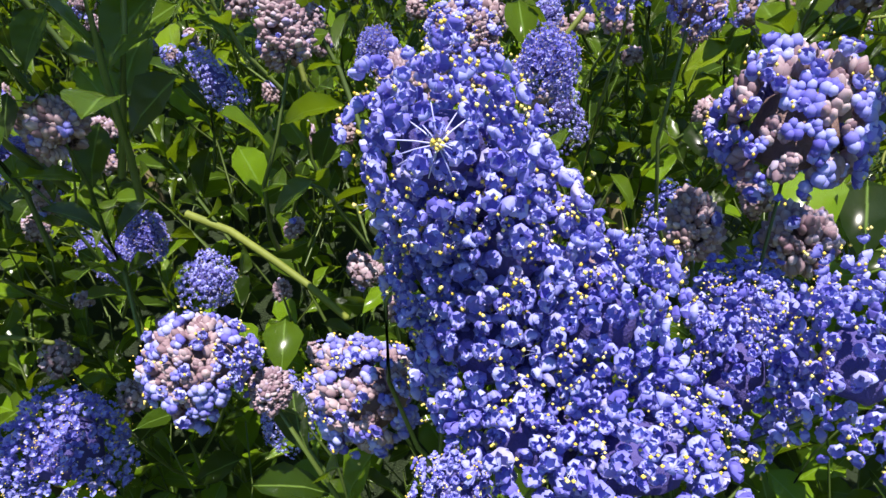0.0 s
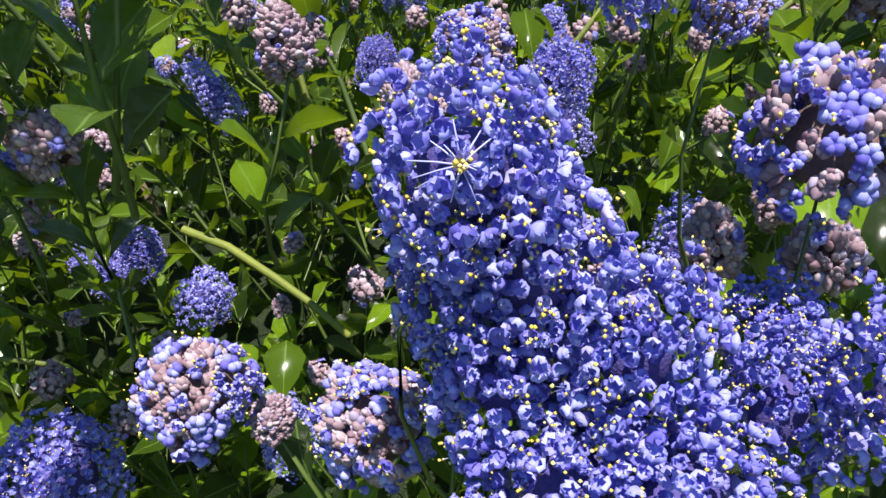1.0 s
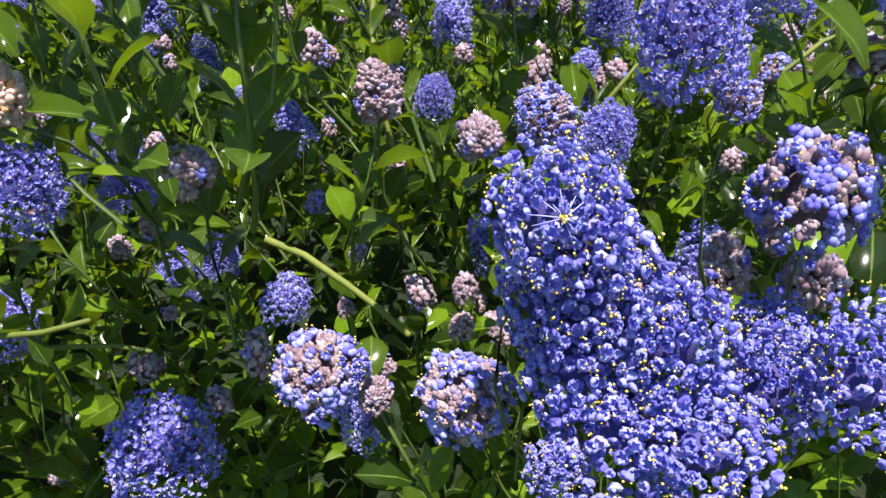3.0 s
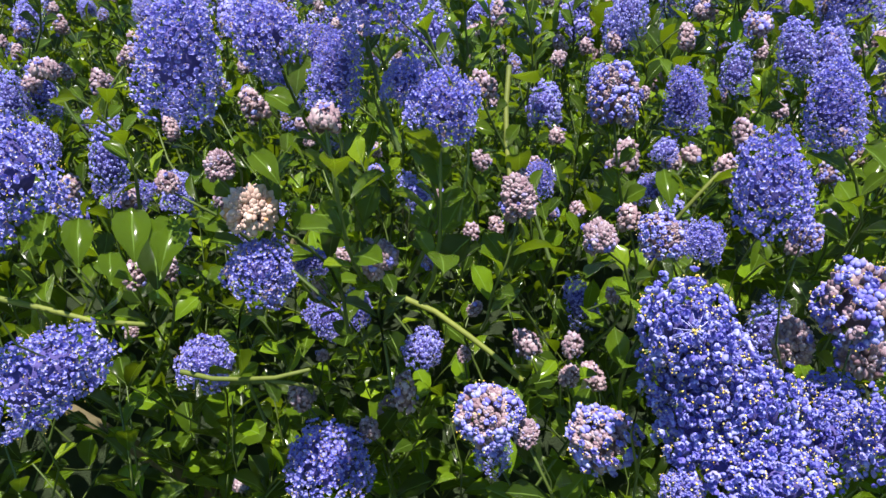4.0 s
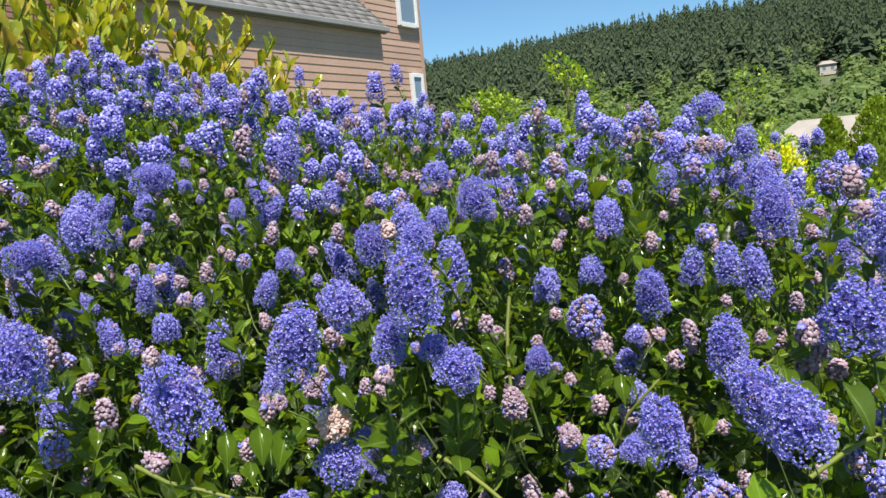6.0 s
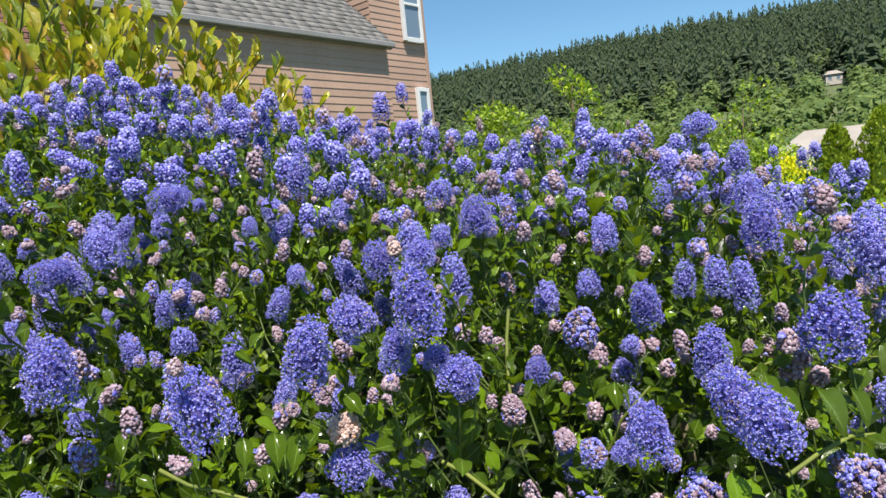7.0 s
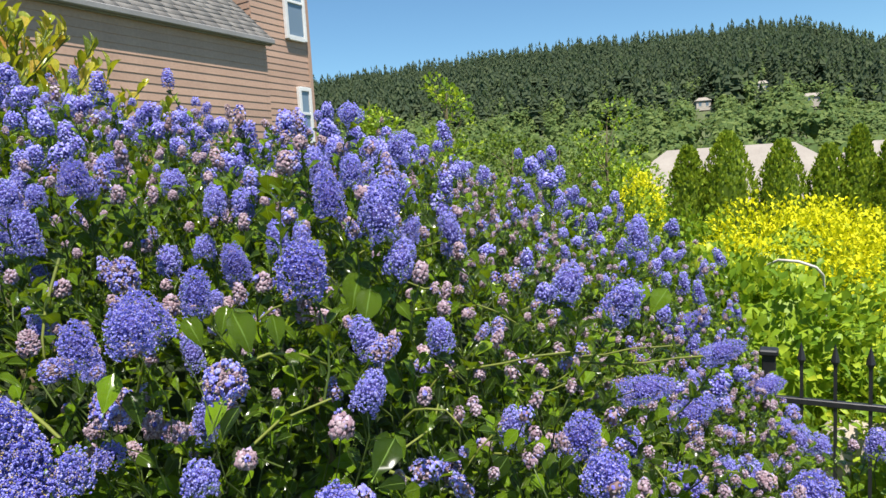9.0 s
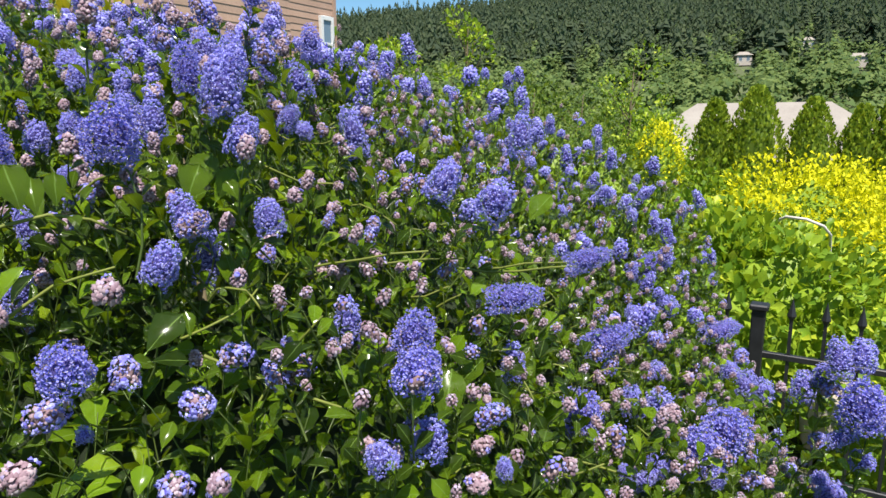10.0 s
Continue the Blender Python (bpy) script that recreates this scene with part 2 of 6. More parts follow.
def box(bm, x0, x1, y0, y1, z0, z1, bevel=0.0):
    m = Matrix.Translation(((x0 + x1) / 2, (y0 + y1) / 2, (z0 + z1) / 2)) @ Matrix.Diagonal((x1 - x0, y1 - y0, z1 - z0, 1))
    r = bmesh.ops.create_cube(bm, size=1, matrix=m)
    if bevel:
        edges = list({e for v in r["verts"] for e in v.link_edges})
        bmesh.ops.bevel(bm, geom=edges, offset=bevel, segments=1, affect="EDGES")
    return bm


def box_bm(*a, bevel=0.0):
    return box(bmesh.new(), *a, bevel=bevel)


def tube(points, radii, sides=6):
    """A tapering tube along points: corners and triangles."""
    p = np.asarray(points, float)
    t = np.gradient(p, axis=0)
    t /= np.linalg.norm(t, axis=1, keepdims=True) + 1e-12
    fr = frames_along(t, spin=np.zeros(len(p)))
    a = np.linspace(0, 2 * np.pi, sides, endpoint=False)
    ring = np.stack([np.cos(a), np.sin(a), np.zeros(sides)], 1)
    v = (np.einsum("nij,kj->nki", fr, ring) * np.asarray(radii)[:, None, None] + p[:, None]).reshape(-1, 3)
    f = []
    for i in range(len(p) - 1):
        for j in range(sides):
            a0, b0 = i * sides + j, i * sides + (j + 1) % sides
            f += [(a0, b0, b0 + sides), (a0, b0 + sides, a0 + sides)]
    top = len(v)
    v = np.vstack([v, p[-1] + t[-1] * radii[-1]])
    last = (len(p) - 1) * sides
    f += [(last + j, last + (j + 1) % sides, top) for j in range(sides)]
    return v, np.array(f)


# ---------------------------------------------------------------- small shapes of the shrub
def ring_shape(radii, heights, sides, close_top=True, jitter=0.0, rng=RNG):
    """A turned shape out of rings; the first ring may be a point."""
    v, f = [], []
    a = np.linspace(0, 2 * np.pi, sides, endpoint=False)
    for r, h in zip(radii, heights):
        v += [(r * math.cos(t), r * math.sin(t), h) for t in a]
    n = len(radii)
    for i in range(n - 1):
        for j in range(sides):
            p, q = i * sides + j, i * sides + (j + 1) % sides
            f += [(p, q, q + sides), (p, q + sides, p + sides)]
    if close_top:
        top = len(v)
        v.append((0, 0, heights[-1] + radii[-1] * 0.55))
        f += [((n - 1) * sides + j, (n - 1) * sides + (j + 1) % sides, top) for j in range(sides)]
    v = np.array(v)
    if jitter:
        v = v + rng.normal(0, jitter, v.shape)
    return v, np.array(f)


def floret_fine(rng):
    """Five cupped, spoon-shaped petals on narrow claws. The floret's radius is about 1."""
    rows, cols = 4, 3
    tris = []
    for i in range(rows - 1):
        for j in range(cols - 1):
            a = i * cols + j
            tris += [(a, a + 1, a + cols + 1), (a, a + cols + 1, a + cols)]
    tris = np.array(tris)
    v, f = [], []
    for k in range(5):
        open_, twist, big = rng.uniform(0.5, 1.05), rng.normal(0, 0.18), rng.uniform(0.85, 1.15)
        pts = []
        for i in range(rows):
            s = i / (rows - 1)
            w = (0.12, 0.42, 0.46, 0.26)[i] * big
            bendy = s * 2.35
            r, h = 0.12 + 0.62 * math.sin(bendy) * open_ + 0.1 * s, 0.10 + 0.85 * s * (1.25 - 0.5 * open_)
            for j in range(cols):
                u = -1 + 2 * j / (cols - 1)
                pts.append((r - 0.30 * u * u * s, u * w, h + 0.34 * u * u * w + twist * u * w))
        pts = np.array(pts) + rng.normal(0, 0.025, (rows * cols, 3))
        m = np.array(Matrix.Rotation(2 * math.pi * k / 5 + rng.normal(0, 0.12), 3, "Z"))
        f.append(tris + sum(len(x) for x in v))
        v.append(pts @ m.T)
    return np.concatenate(v), np.concatenate(f)


def floret_near(rng):
    """Five small cupped petals, each a folded plate with a raised rim."""
    v, f = [], []
    tris = np.array([(0, 2, 1), (0, 3, 2), (1, 2, 4), (2, 3, 4)])
    for k in range(5):
        o, w = rng.uniform(0.55, 1.15), rng.uniform(0.36, 0.50)
        p = np.array([(0.1, 0, 0.1), (0.58 * o, -w, 0.72), (0.66 * o, 0, 0.45), (0.58 * o, w, 0.72), (0.84 * o, 0, 0.98)])
        p = p + rng.normal(0, 0.03, p.shape)
        m = np.array(Matrix.Rotation(2 * math.pi * k / 5 + rng.normal(0, 0.12), 3, "Z"))
        f.append(tris + 5 * k)
        v.append(p @ m.T)
    return np.concatenate(v), np.concatenate(f)


def floret_mid(rng):
    cap, tris = ring_shape([0.47], [0.0], 4, True, 0.05, rng)
    v, f = [], []
    for k in range(5):
        a = 2 * math.pi * k / 5
        m = np.array((Matrix.Rotation(a, 3, "Z") @ Matrix.Rotation(radians(rng.uniform(20, 65)), 3, "Y")))
        p = (cap * np.array([1, 0.85, 1.4]) * rng.uniform(0.8, 1.2)) @ m.T + np.array([0.56 * math.cos(a), 0.56 * math.sin(a), rng.uniform(0.0, 0.4)])
        f.append(tris + sum(len(x) for x in v))
        v.append(p)
    return np.concatenate(v), np.concatenate(f)


def floret_far(rng):
    a = np.linspace(0, 2 * np.pi, 6, endpoint=False)
    r = np.array([1.1, 0.6] * 3) * rng.uniform(0.8, 1.2, 6)
    v = np.vstack([np.stack([r * np.cos(a), r * np.sin(a), np.where(np.arange(6) % 2 == 0, 0.15, -0.3)], 1), [[0, 0, 0.75]]])
    return v, np.array([(j, (j + 1) % 6, 6) for j in range(6)])


OCTA = (np.array([(1, 0, 0), (-1, 0, 0), (0, 1, 0), (0, -1, 0), (0, 0, 1), (0, 0, -1)], float),
        np.array([(0, 2, 4), (2, 1, 4), (1, 3, 4), (3, 0, 4), (2, 0, 5), (1, 2, 5), (3, 1, 5), (0, 3, 5)]))


def globe(n, rng, lowest=-0.75):
    """Evenly spread directions on a globe, without its underside."""
    i = np.arange(n) + 0.5
    z = 1 - (1 - lowest) * i / n
    a = np.pi * (1 + 5 ** 0.5) * i + rng.uniform(0, 6)
    r = np.sqrt(np.maximum(0, 1 - z * z))
    return np.stack([r * np.cos(a), r * np.sin(a), z], 1)


def lumpy(dirs, width, height, rng, lumps, amount):
    """Places and outward ways on a head that is made of rounded lumps; its foot is at z = 0."""
    centres = globe(lumps, rng)
    near = np.max(dirs @ centres.T, axis=1)
    ang = np.arccos(np.clip(near, -1, 1))
    size = math.sqrt(4 / lumps)
    r = 1 - amount + amount * np.clip(1.25 - (ang / size) ** 2, -0.4, 1.25)
    half = np.array([width / 2, width / 2, height / 2])
    lean = centres[np.argmax(dirs @ centres.T, axis=1)]
    around = np.linalg.norm(dirs[:, :2], axis=1, keepdims=True)
    taper = (1 - 0.13 * np.clip(dirs[:, 2:3], -1, 1)) * np.maximum(around, 0.2) ** -0.28
    p = dirs * r[:, None] * half * np.hstack([taper, taper, np.ones_like(taper)]) + np.array([0, 0, height / 2])
    out = dirs / half
    out /= np.linalg.norm(out, axis=1, keepdims=True)
    return p, out + 0.55 * (dirs - lean * near[:, None]) / size


FINE_WIDTH = 0.031


def make_flower_head(name, seed, aspect, level, width=0.042, pale=0.0):
    """Meshes of one rounded head of tiny five-petalled florets: the petals with their dark core, and the stamens."""
    rng = np.random.default_rng(seed)
    count = {"fine": 270, "near": 760, "mid": 330, "far": 112}[level]
    width = FINE_WIDTH if level == "fine" else width
    height = width * aspect
    count = int(count * (0.55 + 0.45 * aspect))
    lumps = int(20 + 12 * aspect) if level == "fine" else int(13 + 9 * aspect)
    dirs = globe(count, rng)
    dirs += rng.normal(0, 0.035, dirs.shape)
    dirs /= np.linalg.norm(dirs, axis=1, keepdims=True)
    p, out = lumpy(dirs, width * 0.90, height * 0.92, rng, lumps, {"fine": 0.2, "near": 0.27, "mid": 0.24, "far": 0.2}[level])
    out = out + rng.normal(0, 0.36, out.shape)
    if level == "fine":
        # shaded florets of a second layer
        inner = np.arange(count) % 3 == 0
        p = np.where(inner[:, None], p * 0.80 + np.array([0, 0, height * 0.1]), p)
    fr = frames_along(out, rng=rng)
    depth = rng.uniform(-0.0030, 0.0018, count)
    p = p + fr[:, :, 2] * depth[:, None]
    size = {"fine": 0.0023, "near": 0.0019, "mid": 0.0023, "far": 0.0036}[level] * rng.uniform(0.72, 1.22, count)
    # bring the head to its true size
    reach = np.percentile(np.hypot(p[:, 0], p[:, 1]), 95) + 0.0012
    top, low = np.percentile(p[:, 2], 98) + 0.0012, np.percentile(p[:, 2], 2)
    grow = 1.08 if level == "fine" else 1.0
    p = p * np.array([grow * width / 2 / reach] * 2 + [grow * height / (top - low)]) - np.array([0, 0, low * height / (top - low)])
    make = {"fine": floret_fine, "near": floret_near, "mid": floret_mid, "far": floret_far}[level]
    shapes = [make(rng) for _ in range(4)]
    which = rng.integers(0, 4, count)
    heap, stam = Heap(), Heap()
    light = rng.random(count) < pale
    for mask, slot, shape in [(m & (which == k), s, shapes[k]) for k in range(4) for m, s in ((~light, 0), (light, 2))]:
        if mask.any():
            v, f = stamp(*shape, fr[mask] * size[mask][:, None, None], p[mask])
            heap.put(v, f, slot)
    # solid hull in place of stalks and inner florets, its dark colour painted shade
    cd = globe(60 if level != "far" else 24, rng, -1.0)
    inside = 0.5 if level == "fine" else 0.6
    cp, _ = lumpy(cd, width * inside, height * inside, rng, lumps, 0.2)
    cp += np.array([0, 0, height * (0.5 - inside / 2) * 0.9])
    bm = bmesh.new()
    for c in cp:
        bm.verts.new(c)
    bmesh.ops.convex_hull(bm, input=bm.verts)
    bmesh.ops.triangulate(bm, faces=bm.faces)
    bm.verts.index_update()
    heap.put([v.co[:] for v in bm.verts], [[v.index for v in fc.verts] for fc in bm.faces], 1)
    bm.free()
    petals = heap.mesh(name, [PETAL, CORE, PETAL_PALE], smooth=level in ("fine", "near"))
    stamens = None
    if level != "far":
        keep = rng.random(count) < {"fine": 0.42, "near": 0.5, "mid": 0.4}[level]
        per = 3 if level == "fine" else 2
        for k in range(per):
            q, g = p[keep], fr[keep]
            a = rng.uniform(0, 6.28, len(q))
            off = np.stack([np.cos(a) * 0.6, np.sin(a) * 0.6, rng.uniform(0.75, 1.6, len(q))], 1) * 0.0024
            tip = q + np.einsum("nij,nj->ni", g, off)
            v, f = stamp(*OCTA, np.eye(3)[None] * ((0.00042 if level == "fine" else 0.00028) * rng.uniform(0.7, 1.25, len(q)))[:, None, None], tip)
            stam.put(v, f, 0)
            if level == "fine":
                side = g[:, :, 0] * 0.00011
                base = q + g[:, :, 2] * 0.0003
                v = np.stack([base - side, base + side, tip], 1).reshape(-1, 3)
                stam.put(v, np.arange(len(v)).reshape(-1, 3), 1)
        stamens = stam.mesh("stamen_tuft", [ANTHER, FILAMENT])
    return petals, stamens


def bud_shape(rng, fine):
    """A bud out of overlapping pointed scales round a tip."""
    if fine:
        lobe, tris = ring_shape([0.22, 0.43, 0.34, 0.12], [-0.45, 0.0, 0.34, 0.56], 6)
    else:
        lobe, tris = ring_shape([0.46], [-0.2], 5)
        lobe = lobe * np.array([1, 1, 1.9])
    v, f = [lobe * np.array([1, 1, 1.15]) + np.array([0, 0, 0.18])], [tris]
    n = 5 if fine else 3
    for k in range(n):
        a = 2 * math.pi * k / n + rng.normal(0, 0.2)
        m = np.array(Matrix.Rotation(a, 3, "Z") @ Matrix.Rotation(radians(rng.uniform(4, 24)), 3, "Y"))
        s = lobe * np.array([0.8, 1.05, 1.0]) * rng.uniform(0.8, 1.15)
        f.append(tris + sum(len(x) for x in v))
        v.append(s @ m.T + np.array([0.42 * math.cos(a), 0.42 * math.sin(a), rng.uniform(-0.2, 0.05)]))
    return np.concatenate(v), np.concatenate(f)


def knob_shape(rng, fine):
    """A blue bud about to open: five folded rounded lobes."""
    lobe, tris = ring_shape([0.22, 0.40, 0.30], [-0.3, 0.0, 0.26], 6) if fine else ring_shape([0.40], [-0.05], 5)
    v, f = [], []
    for k in range(5):
        a = 2 * math.pi * k / 5 + rng.normal(0, 0.1)
        m = np.array(Matrix.Rotation(a, 3, "Z") @ Matrix.Rotation(radians(rng.uniform(5, 35)), 3, "Y"))
        f.append(tris + sum(len(x) for x in v))
        v.append((lobe * rng.uniform(0.85, 1.15)) @ m.T + np.array([0.38 * math.cos(a), 0.38 * math.sin(a), rng.uniform(0.0, 0.25)]))
    return np.concatenate(v), np.concatenate(f)


def make_bud_head(name, seed, aspect, level, blue=0.0, mats=(BUD, BUD_CORE, PETAL), width=0.026):
    """A cone-like head of closed pinkish buds, in which a share has already turned blue."""
    rng = np.random.default_rng(seed)
    height = width * aspect
    mixed = blue > 0.3
    count = int({"fine": 230 if mixed else 66, "mid": 84 if mixed else 44, "far": 34}[level] * (0.5 + 0.5 * aspect))
    dirs = globe(count, rng, -0.85)
    dirs += rng.normal(0, 0.06, dirs.shape)
    dirs /= np.linalg.norm(dirs, axis=1, keepdims=True)
    p, out = lumpy(dirs, width * 0.74, height * 0.80, rng, 9, 0.16)
    p += np.array([0, 0, height * 0.08])
    out = out + rng.normal(0, 0.22, out.shape) + np.array([0, 0, 0.35])
    fr = frames_along(out, rng=rng)
    size = {"fine": 0.0025 if mixed else 0.0039, "mid": 0.0036 if mixed else 0.0042, "far": 0.0042}[level] * rng.uniform(0.65, 1.3, count)
    heap, stam = Heap(), Heap()
    turned = rng.random(count) < blue
    shape = bud_shape(rng, level == "fine") if level != "far" else ring_shape([0.62], [-0.1], 5, True, 0.06, rng)
    if (~turned).any():
        v, f = stamp(*shape, fr[~turned] * (size[~turned] * (0.98 if mixed else 1.0))[:, None, None], p[~turned])
        heap.put(v, f, 0)
    if turned.any():
        opened = turned & (rng.random(count) < (0.5 if level != "far" else 0.0))
        shut = turned & ~opened
        for k in range(3):
            mask = shut & (np.arange(count) % 3 == k)
            if mask.any():
                v, f = stamp(*(knob_shape(rng, level == "fine") if level != "far" else shape), fr[mask] * (size[mask] * 1.1)[:, None, None], p[mask] + fr[mask][:, :, 2] * 0.0008)
                heap.put(v, f, 2)
        if opened.any():
            v, f = stamp(*(floret_fine(rng) if level == "fine" else floret_mid(rng)), fr[opened] * (size[opened] * 0.85)[:, None, None], p[opened] + fr[opened][:, :, 2] * 0.0012)
            heap.put(v, f, 2)
            if mixed:
                for k in range(2):
                    q, g = p[opened], fr[opened]
                    a = rng.uniform(0, 6.28, len(q))
                    off = np.stack([np.cos(a) * 0.6, np.sin(a) * 0.6, rng.uniform(1.0, 1.7, len(q))], 1) * 0.0024
                    v, f = stamp(*OCTA, np.eye(3)[None] * (0.0004 * rng.uniform(0.7, 1.25, len(q)))[:, None, None], q + np.einsum("nij,nj->ni", g, off))
                    stam.put(v, f, 0)
    cd = globe(40, rng, -1.0)
    cp, _ = lumpy(cd, width * 0.48, height * 0.54, rng, 9, 0.15)
    cp += np.array([0, 0, height * 0.16])
    bm = bmesh.new()
    for c in cp:
        bm.verts.new(c)
    bmesh.ops.convex_hull(bm, input=bm.verts)
    bmesh.ops.triangulate(bm, faces=bm.faces)
    bm.verts.index_update()
    heap.put([v.co[:] for v in bm.verts], [[v.index for v in fc.verts] for fc in bm.faces], 1)
    bm.free()
    tuft = stam.mesh("stamen_tuft", [ANTHER]) if stam.count and level == "fine" else None
    return heap.mesh(name, list(mats), smooth=level == "fine"), tuft


ASPECTS = (0.85, 1.2, 1.7)
HEADS = {}
for _level in ("fine", "near", "mid", "far"):
    for _i, _asp in enumerate(ASPECTS):
        for _k in range(2):
            _s = 100 * _i + 10 * _k + len(_level)
            HEADS["B", _level, _i, _k] = make_flower_head("flower_head", _s, _asp, _level, pale=0.06)
            if _level == "near":
                continue
            HEADS["K", _level, _i, _k] = make_bud_head("bud_head", _s + 1, _asp, _level, 0.04)
            HEADS["M", _level, _i, _k] = make_bud_head("opening_flower_head", _s + 2, _asp, _level, {"far": 0.48, "mid": 0.6, "fine": 0.58}[_level], width=0.034)
            HEADS["P", _level, _i, _k] = make_bud_head("bud_head", _s + 3, _asp, _level, 0.0, (BUD_PALE, BUD_CORE, PETAL))
WIDTHS = {"B": 0.042, "fine": FINE_WIDTH, "K": 0.026, "M": 0.034, "P": 0.026}
HEAD_NAMES = {"B": "flower_head", "K": "bud_head", "M": "opening_flower_head", "P": "bud_head"}
HEAD_LABELS = {"B": "violet-blue cluster of tiny open flowers", "K": "dusty pink cluster of closed buds",
               "M": "pinkish bud cluster with some flowers turning blue", "P": "pale peach-pink bud cluster with browned tips"}


# ---------------------------------------------------------------- the flowering shrub
def top_of_shrub(x, y):
    """Height of the shrub's uneven top."""
    r, l = np.clip(x - 0.25, 0, 1.0), np.clip(-x - 0.35, 0, 0.8)
    z = 1.348 + 0.36 * y - 0.105 * y * y + 0.28 * l * np.minimum(y, 1.1) - 0.12 * np.clip(x + 0.2, 0, 0.45) * np.maximum(y - 0.7, 0)
    q = np.minimum(y, 2.0)
    z = z + r * (-0.823 + 0.363 * r + -0.692 * q + 0.489 * q * q) + r * r * q * (-0.128 + -0.047 * q)
    z = z - 0.18 * np.exp(-((x + 0.07) / 0.27) ** 2 - ((y - 0.34) / 0.19) ** 2)
    front = 0.14 + np.minimum(0.5 * np.maximum(x - 0.32, 0), 0.25)
    return z - 1.7 * np.maximum(front - y, 0) - 0.9 * np.maximum(y - 2.1, 0) - 2.1 * np.maximum(x - 1.2, 0)


def ground_height(x, y):
    """Height of the ground: falls to the right, then a valley, then a wooded hill."""
    r = np.hypot(x, y)
    az = np.degrees(np.arctan2(x, y))
    near = -0.33 * np.clip(x, -9, 14) + 0.02 * np.clip(y, -20, 30)
    fade = np.exp(-(r / 45.0) ** 2)
    ridge = np.interp(az, (-180, -60, -20, -10.7, 4, 10, 17, 24, 26, 29, 32, 45, 90, 180), (30, 60, 78, 89.5, 103.5, 105, 104, 103.5, 102, 90, 76, 50, 30, 30))
    t = np.clip((r - 130) / 470, 0, 1)
    hill = ridge * t ** 1.05 * (1 - 0.5 * np.clip((r - 640) / 900, 0, 1))
    return near * fade + (-6.0) * (1 - fade) + hill


shrub = tagged(new("flowering_shrub"), "dense blue-flowering evergreen shrub with glossy leaves in full bloom", "shrub")
shrub.location = (0.0, 0.6, float(ground_height(np.array(0.0), np.array(0.6))))
BASE = Vector(shrub.location)
LEAVES, TWIGS, FARHEADS = [], [], []
COUNT = {"cluster": 0, "twig": 0}


def bend(start, end, sag, n=5, rng=RNG):
    """Points of a twig that rises from start to end with a slight bow."""
    a, b = np.asarray(start, float), np.asarray(end, float)
    s = np.linspace(0, 1, n)[:, None]
    side = np.cross(b - a, rng.normal(0, 1, 3))
    side /= np.linalg.norm(side) + 1e-9
    return a + (b - a) * s + side * np.sin(np.pi * s) * sag + rng.normal(0, 0.0015, (n, 3)) * np.sin(np.pi * s)


def twig(start, end, thick=0.0016, sag=0.012, part_of=True, thin=0.55, rng=RNG):
    pts = bend(start, end, sag, rng=rng)
    TWIGS.append((pts, np.linspace(thick, thick * thin, len(pts)), thin > 0.7))
    return pts


def leaf_at(place, along, up, size, wide=1.0):
    LEAVES.append((place, along, up, size, wide))


def leafy(pts, count, size, start=0.25, end=0.98, rng=RNG, spread=0.9):
    """Leaves set in turn round a twig, pointing up and out."""
    turn = rng.uniform(0, 6.28)
    for k in range(count):
        s = start + (end - start) * (k + rng.uniform(0, 0.6)) / max(1, count)
        i = min(int(s * (len(pts) - 1)), len(pts) - 2)
        q = s * (len(pts) - 1) - i
        p = pts[i] * (1 - q) + pts[i + 1] * q
        axis = pts[i + 1] - pts[i]
        axis = axis / (np.linalg.norm(axis) + 1e-9)
        turn += 2.4 + rng.normal(0, 0.3)
        ref = np.array([1.0, 0, 0]) if abs(axis[0]) < 0.8 else np.array([0, 1.0, 0])
        a = np.cross(axis, ref)
        a /= np.linalg.norm(a)
        b = np.cross(axis, a)
        out = a * math.cos(turn) + b * math.sin(turn)
        along = axis * rng.uniform(0.35, 1.0) + out * spread + np.array([0, 0, 0.15])
        up = axis - out * 0.35 + rng.normal(0, 0.25, 3)
        leaf_at(p, along, up, size * rng.uniform(0.65, 1.25), rng.uniform(0.85, 1.2))


